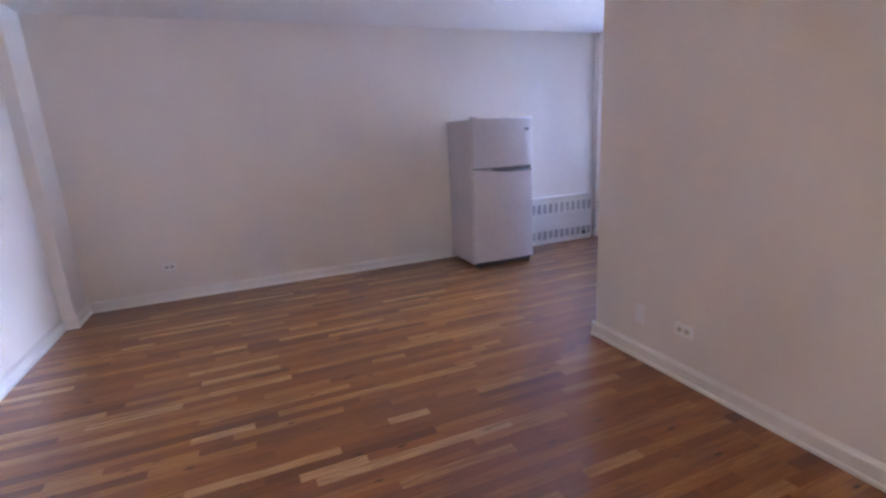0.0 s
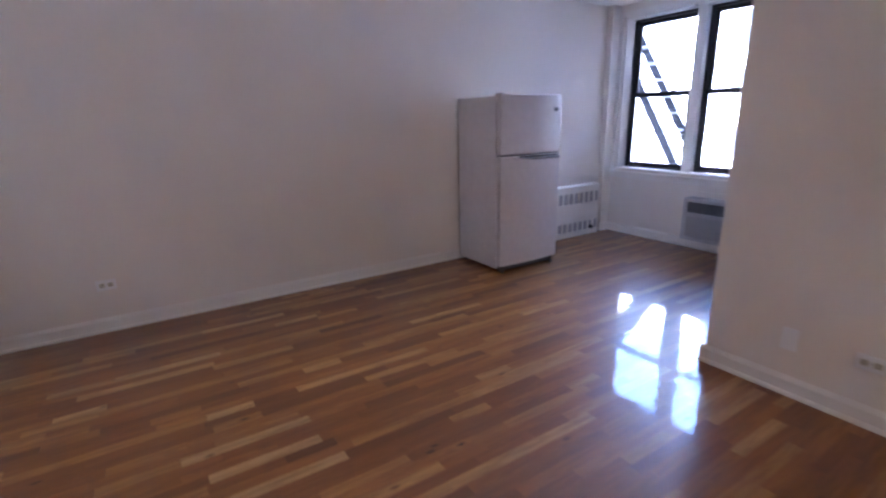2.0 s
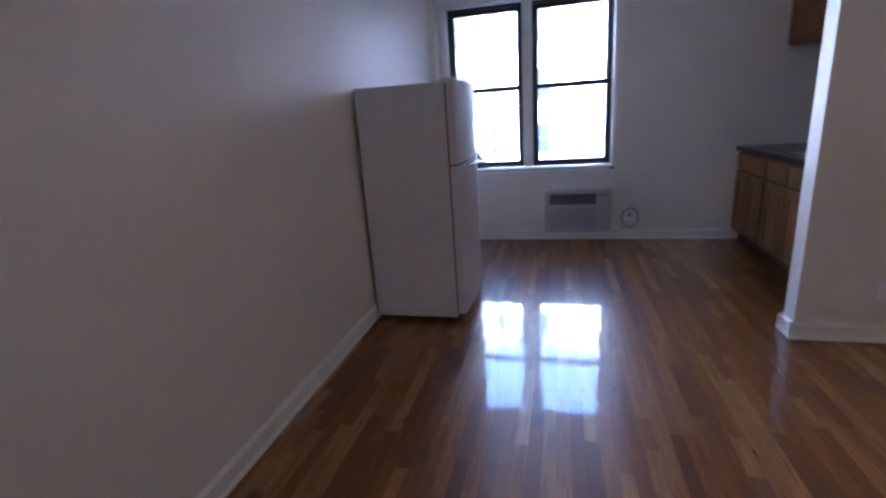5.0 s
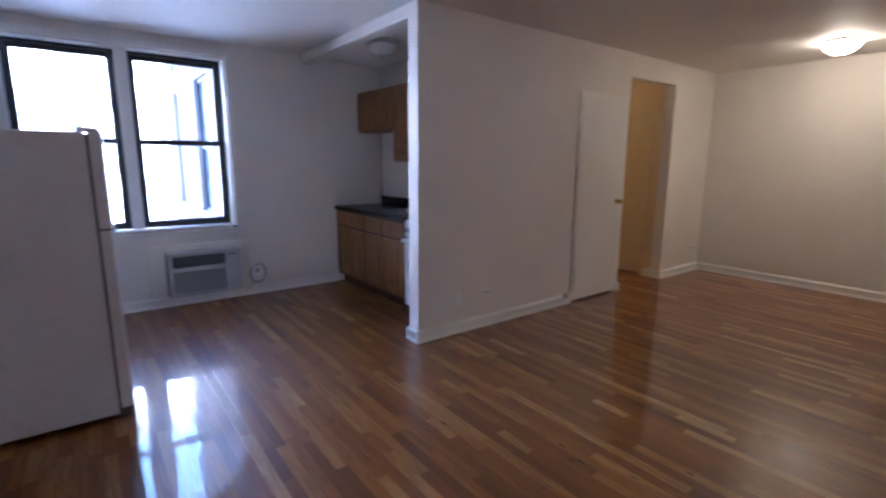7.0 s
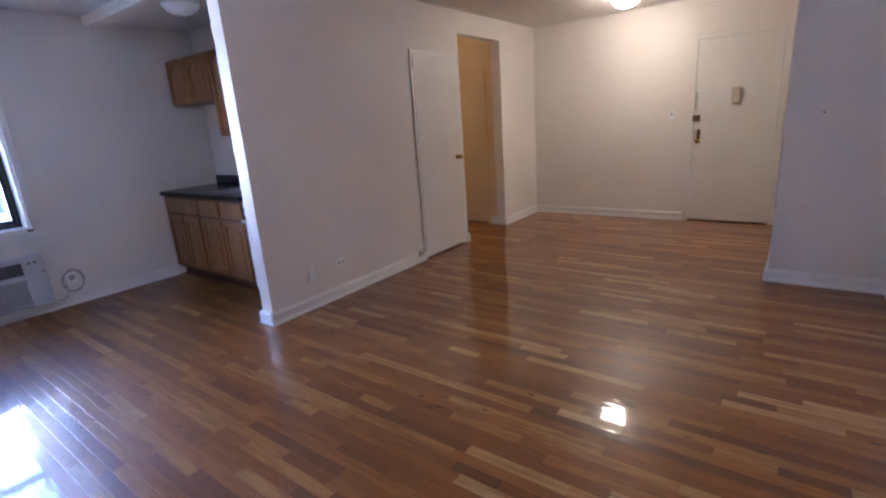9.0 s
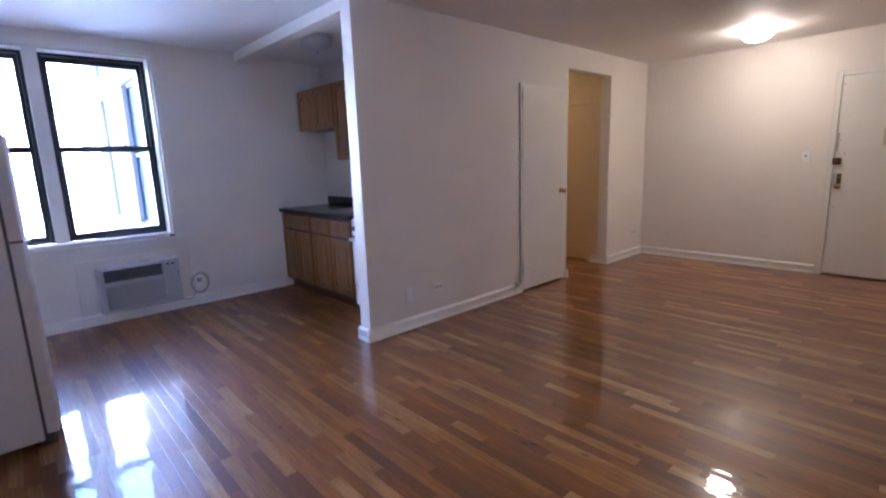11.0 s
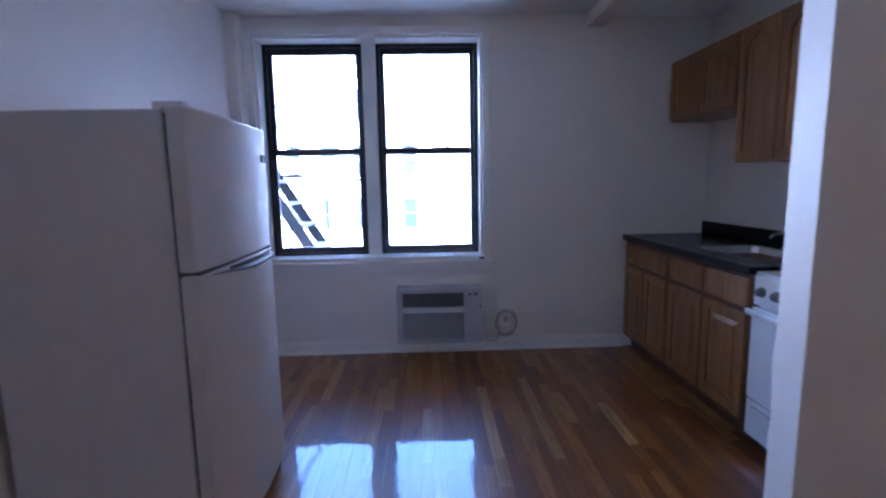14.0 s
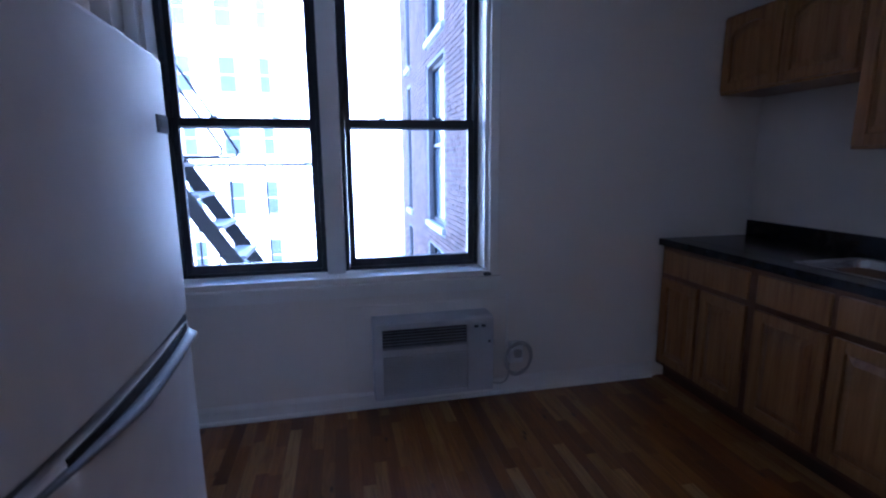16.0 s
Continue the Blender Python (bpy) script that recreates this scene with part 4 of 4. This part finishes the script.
def far_window(x, z, w, h):
    e = part("window", boxes([(x, x + w, -0.06, -0.035, z, z + h)]), FAR_GLASS, far, "dark window pane")
    part("frame", boxes([(x - 0.05, x, -0.10, -0.035, z, z + h), (x + w, x + w + 0.05, -0.10, -0.035, z, z + h), (x - 0.05, x + w + 0.05, -0.10, -0.035, z + h, z + h + 0.06), (x, x + w, -0.085, -0.061, z + h / 2 - 0.03, z + h / 2 + 0.03)]), STONE, e)
    part("sill", box(x - 0.12, x + w + 0.12, -0.16, -0.035, z - 0.12, z - 0.001), STONE, e)


for r in range(8):
    for x, w in ((-7.4, 0.55), (-5.6, 0.45), (-3.55, 0.50), (-1.90, 0.66), (-0.23, 0.42), (2.2, 0.62)):
        far_window(x, 0.05 + r * 2.69, w, 1.45)

# brick wing at a right angle to the window wall
WXN, WYA, WYB2 = 2.60, 6.43, 16.0
wing = thing("brick_building", (WXN, WYA, GZ), "red brick wing of the building beside the window", "building")
wins = [(11.1, 12.4), (14.45, 15.0)]
rows_z = [-5.95, -2.82, 0.31, 3.44, 6.57]
segs = []
zc = [0.0] + [v for z in rows_z for v in (z - GZ, z - GZ + 2.70)] + [19.0]
yc = [0.0] + [v - WYA for a in wins for v in a] + [WYB2 - WYA]
for i in range(len(zc) - 1):
    if i % 2 == 0:
        segs.append((0.012, 5, 0, WYB2 - WYA, zc[i], zc[i + 1]))
    else:
        segs += [(0.012, 5, yc[j], yc[j + 1], zc[i], zc[i + 1]) for j in range(0, len(yc), 2)]
part("wall", boxes(segs), MORTAR, wing, "mortar between the bricks")
part("roof", box(-0.1, 5.1, -0.0, WYB2 - WYA + 0.1, 19.001, 19.3, 0.02), STONE, wing, "stone coping")
for a, b in wins:
    for z in rows_z:
        w = part("window", box(0.13, 0.16, a - WYA, b - WYA, z - GZ, z - GZ + 2.70), FAR_GLASS, wing, "dark sash window")
        ya, yb, za, zb = a - WYA, b - WYA, z - GZ, z - GZ + 2.70
        part("frame", boxes([(0.09, 0.129, ya, ya + 0.06, za, zb), (0.09, 0.129, yb - 0.06, yb, za, zb), (0.09, 0.129, ya + 0.06, yb - 0.06, zb - 0.06, zb), (0.09, 0.129, ya + 0.06, yb - 0.06, za, za + 0.06), (0.09, 0.129, ya + 0.06, yb - 0.06, (za + zb) / 2 - 0.03, (za + zb) / 2 + 0.03)]), BLACK, w)
        part("sill", box(-0.05, 0.129, ya - 0.08, yb + 0.08, za - 0.1, za - 0.001, 0.006), STONE, w, "stone sill")


# fire escape: a balcony hung on the wall, its railing, and a steep stair
fe = thing("fire_escape", (-0.56, YW + 0.26, 0.22), "dark iron fire escape with a steep stair and railing", "fire escape")


def fpt(x, y, z):
    return (x + 0.4, y - YW - 0.26, z - 0.22)


def fe_box(name, x0, x1, y0, y1, z0, z1, mat=IRON, label=""):
    a, b = fpt(x0, y0, z0), fpt(x1, y1, z1)
    return part(name, box(a[0], b[0], a[1], b[1], a[2], b[2]), mat, fe, label)


fe_box("platform_edge", -1.6, 0.98, 7.95, 8.0, 0.22, 0.30)
fe_box("platform_edge", -1.6, 0.98, 6.43, 6.48, 0.22, 0.30)
for i in range(24):
    fe_box("platform_bar", -1.58 + i * 0.108, -1.55 + i * 0.108, 6.49, 7.94, 0.25, 0.285)
for x in (-1.6, 0.94):
    fe_box("bracket", x, x + 0.04, 6.43, 7.94, 0.16, 0.215)
part("top_rail", tube(fpt(-1.6, 7.97, 1.35), fpt(0.98, 7.97, 1.35), 0.012, n=8), IRON, fe, "thin iron top rail")
part("end_rail", tube(fpt(0.96, 6.44, 1.35), fpt(0.96, 7.97, 1.35), 0.012, n=8), IRON, fe)
for i in range(19):
    x = -1.58 + i * 0.141
    part("baluster", tube(fpt(x, 7.97, 0.30), fpt(x, 7.97, 1.35), 0.009, n=6), IRON, fe)


def stair_z(x):
    return 1.16 - 1.63 * (x - 0.07)


for yy in (7.26, 7.78):
    bm = bmesh.new()
    d = Vector((1, 0, -1.63)).normalized()
    up = Vector((1.63, 0, 1)).normalized()
    corners = []
    for x in (-1.35, 0.58):
        c = Vector(fpt(x, yy, stair_z(x)))
        corners.append([bm.verts.new(c + up * u + Vector((0, v, 0))) for u, v in ((-0.052, -0.012), (0.052, -0.012), (0.052, 0.012), (-0.052, 0.012))])
    for k in range(4):
        bm.faces.new((corners[0][k], corners[0][(k + 1) % 4], corners[1][(k + 1) % 4], corners[1][k]))
    bm.faces.new(corners[0][::-1])
    bm.faces.new(corners[1])
    bmesh.ops.recalc_face_normals(bm, faces=bm.faces)
    part("stringer", bm, IRON, fe, "dark iron stringer")
    rail = [fpt(-1.2, yy, stair_z(-1.2) + 0.78)]
    rail += [fpt(0.02, yy, 2.02), fpt(0.30, yy, 1.56), fpt(0.36, yy, 1.46), fpt(0.35, yy, 1.42), fpt(0.30, yy, 1.405), fpt(-0.2, yy, 1.40)]
    wire(rail, 0.010, "handrail", IRON, fe, label="bent iron handrail")
for i in range(13):
    z = 2.905 - 0.2225 * i
    x = 0.07 + (1.16 - z) / 1.63
    if z > 0.31:
        fe_box("tread", x - 0.06, x + 0.09, 7.272, 7.768, z - 0.008, z + 0.02, TREAD, "worn pale metal tread")

# ---- bricks of the wing ----
def brick_rows(y0, y1, z0, z1):
    out, h, l = [], 0.075, 0.215
    for r in range(int((z1 - z0) / h)):
        z = z0 + r * h
        y = y0 - (l / 2 if r % 2 else 0)
        while y < y1:
            a, b = max(y, y0) + 0.005, min(y + l, y1) - 0.005
            y += l
            if b - a < 0.03:
                continue
            hit = [w for w in wins for q in rows_z if a < w[1] + 0.01 and b > w[0] - 0.01 and z + h > q - 0.10 and z < q + 2.70]
            if hit:
                continue
            out.append((a, b, z + 0.005, z + h - 0.005))
    return out


def brick_mesh(name, l):
    me = bpy.data.meshes.new(name)
    bm = box(0, 0.02, 0, l, 0, 0.065)
    bm.to_mesh(me)
    bm.free()
    me.materials.append(BRICK_ONE)
    return me


rnd = random.Random(4)
near, rest = [], []
for r in brick_rows(8.2, 16.0, -1.5, 9.5):
    (near if r[1] < 10.6 and 0.9 < r[2] < 2.5 and r[1] - r[0] > 0.2 else rest).append(r)
shared = brick_mesh("brick", 0.205)
for a, b, z0, z1 in near[:300]:
    o = bpy.data.objects.new("brick", shared)
    scene.collection.objects.link(o)
    o.parent = wing
    o.location = (rnd.uniform(-0.003, 0.002), a - WYA, z0 - GZ)
vs, fs = [], []
for a, b, z0, z1 in rest + near[300:]:
    k, d = len(vs), rnd.uniform(-0.003, 0.002)
    for x in (d, 0.02):
        vs += [(x, a - WYA, z0 - GZ), (x, b - WYA, z0 - GZ), (x, b - WYA, z1 - GZ), (x, a - WYA, z1 - GZ)]
    fs += [(k, k + 3, k + 2, k + 1), (k + 4, k + 5, k + 6, k + 7), (k, k + 1, k + 5, k + 4), (k + 1, k + 2, k + 6, k + 5), (k + 2, k + 3, k + 7, k + 6), (k + 3, k, k + 4, k + 7)]
me = bpy.data.meshes.new("brickwork")
me.from_pydata(vs, [], fs)
me.materials.append(BRICK)
bw = new("brickwork", me)
bw.parent = wing
tagged(bw, "weathered red brickwork", kind="stuff")

# ---- strip oak floor ----
floor = setting("floor", box(-0.02, XE + 0.14, YB - 0.02, YW + 0.02, -0.06, -0.012), SUBFLOOR, "glossy varnished red-brown oak strip floor", "floor")
PW = 0.0572
rnd = random.Random(11)
lengths = [0.22, 0.30, 0.38, 0.46, 0.55, 0.66, 0.80, 0.95]
strips = []
x = -0.01
while x < XE + 0.1:
    y = YB - rnd.uniform(0.0, 0.7)
    while y < YW:
        l = rnd.choice(lengths)
        a, b = max(y, YB - 0.01), min(y + l, YW)
        if b - a > 0.04:
            strips.append((x, a, b, l, abs(b - a - l) < 1e-6))
        y += l
    x += PW
meshes = {}


def strip_mesh(l):
    if l not in meshes:
        g, c = 0.0002, 0.0008
        v = [(g, g, -0.012), (PW - g, g, -0.012), (PW - g, l - g, -0.012), (g, l - g, -0.012), (g, g, -c / 10), (PW - g, g, -c / 10), (PW - g, l - g, -c / 10), (g, l - g, -c / 10),
             (g + c, g + c, 0), (PW - g - c, g + c, 0), (PW - g - c, l - g - c, 0), (g + c, l - g - c, 0)]
        f = [(0, 1, 5, 4), (1, 2, 6, 5), (2, 3, 7, 6), (3, 0, 4, 7), (4, 5, 9, 8), (5, 6, 10, 9), (6, 7, 11, 10), (7, 4, 8, 11), (8, 9, 10, 11)]
        m = bpy.data.meshes.new("plank")
        m.from_pydata(v, [], f)
        m.materials.append(PLANK)
        meshes[l] = m
    return meshes[l]


picked, others = [], []
for s in strips:
    near_walk = s[4] and 0.75 < s[0] < 3.6 and 1.6 < s[1] and s[2] < 4.6
    (picked if near_walk and len(picked) < 300 else others).append(s)
for x, a, b, l, _ in picked:
    o = bpy.data.objects.new("plank", strip_mesh(l))
    scene.collection.objects.link(o)
    o.parent, o.location = floor, (x, a, rnd.uniform(-0.0001, 0.0))
    o.rotation_euler = (rnd.uniform(-0.0002, 0.0002), rnd.uniform(-0.0022, 0.0022), 0)
vs, fs = [], []
for x, a, b, l, _ in others:
    k, g, c, dz, tl = len(vs), 0.0002, 0.0008, rnd.uniform(-0.0001, 0.0), rnd.uniform(-0.00006, 0.00006)
    for i, z in ((0, -0.012), (0, -c / 10 + dz), (c, dz)):
        for px, py, s in ((x + g + i, a + g + i, -1), (x + PW - g - i, a + g + i, 1), (x + PW - g - i, b - g - i, 1), (x + g + i, b - g - i, -1)):
            vs.append((px, py, z + s * tl))
    for q in range(2):
        for j in range(4):
            n = (j + 1) % 4
            fs.append((k + 4 * q + j, k + 4 * q + n, k + 4 * q + 4 + n, k + 4 * q + 4 + j))
    fs.append((k + 8, k + 9, k + 10, k + 11))
me = bpy.data.meshes.new("strip_flooring")
me.from_pydata(vs, [], fs)
me.materials.append(PLANKS)
fl = new("strip_flooring", me)
fl.parent = floor
tagged(fl, "varnished oak strips", kind="stuff")
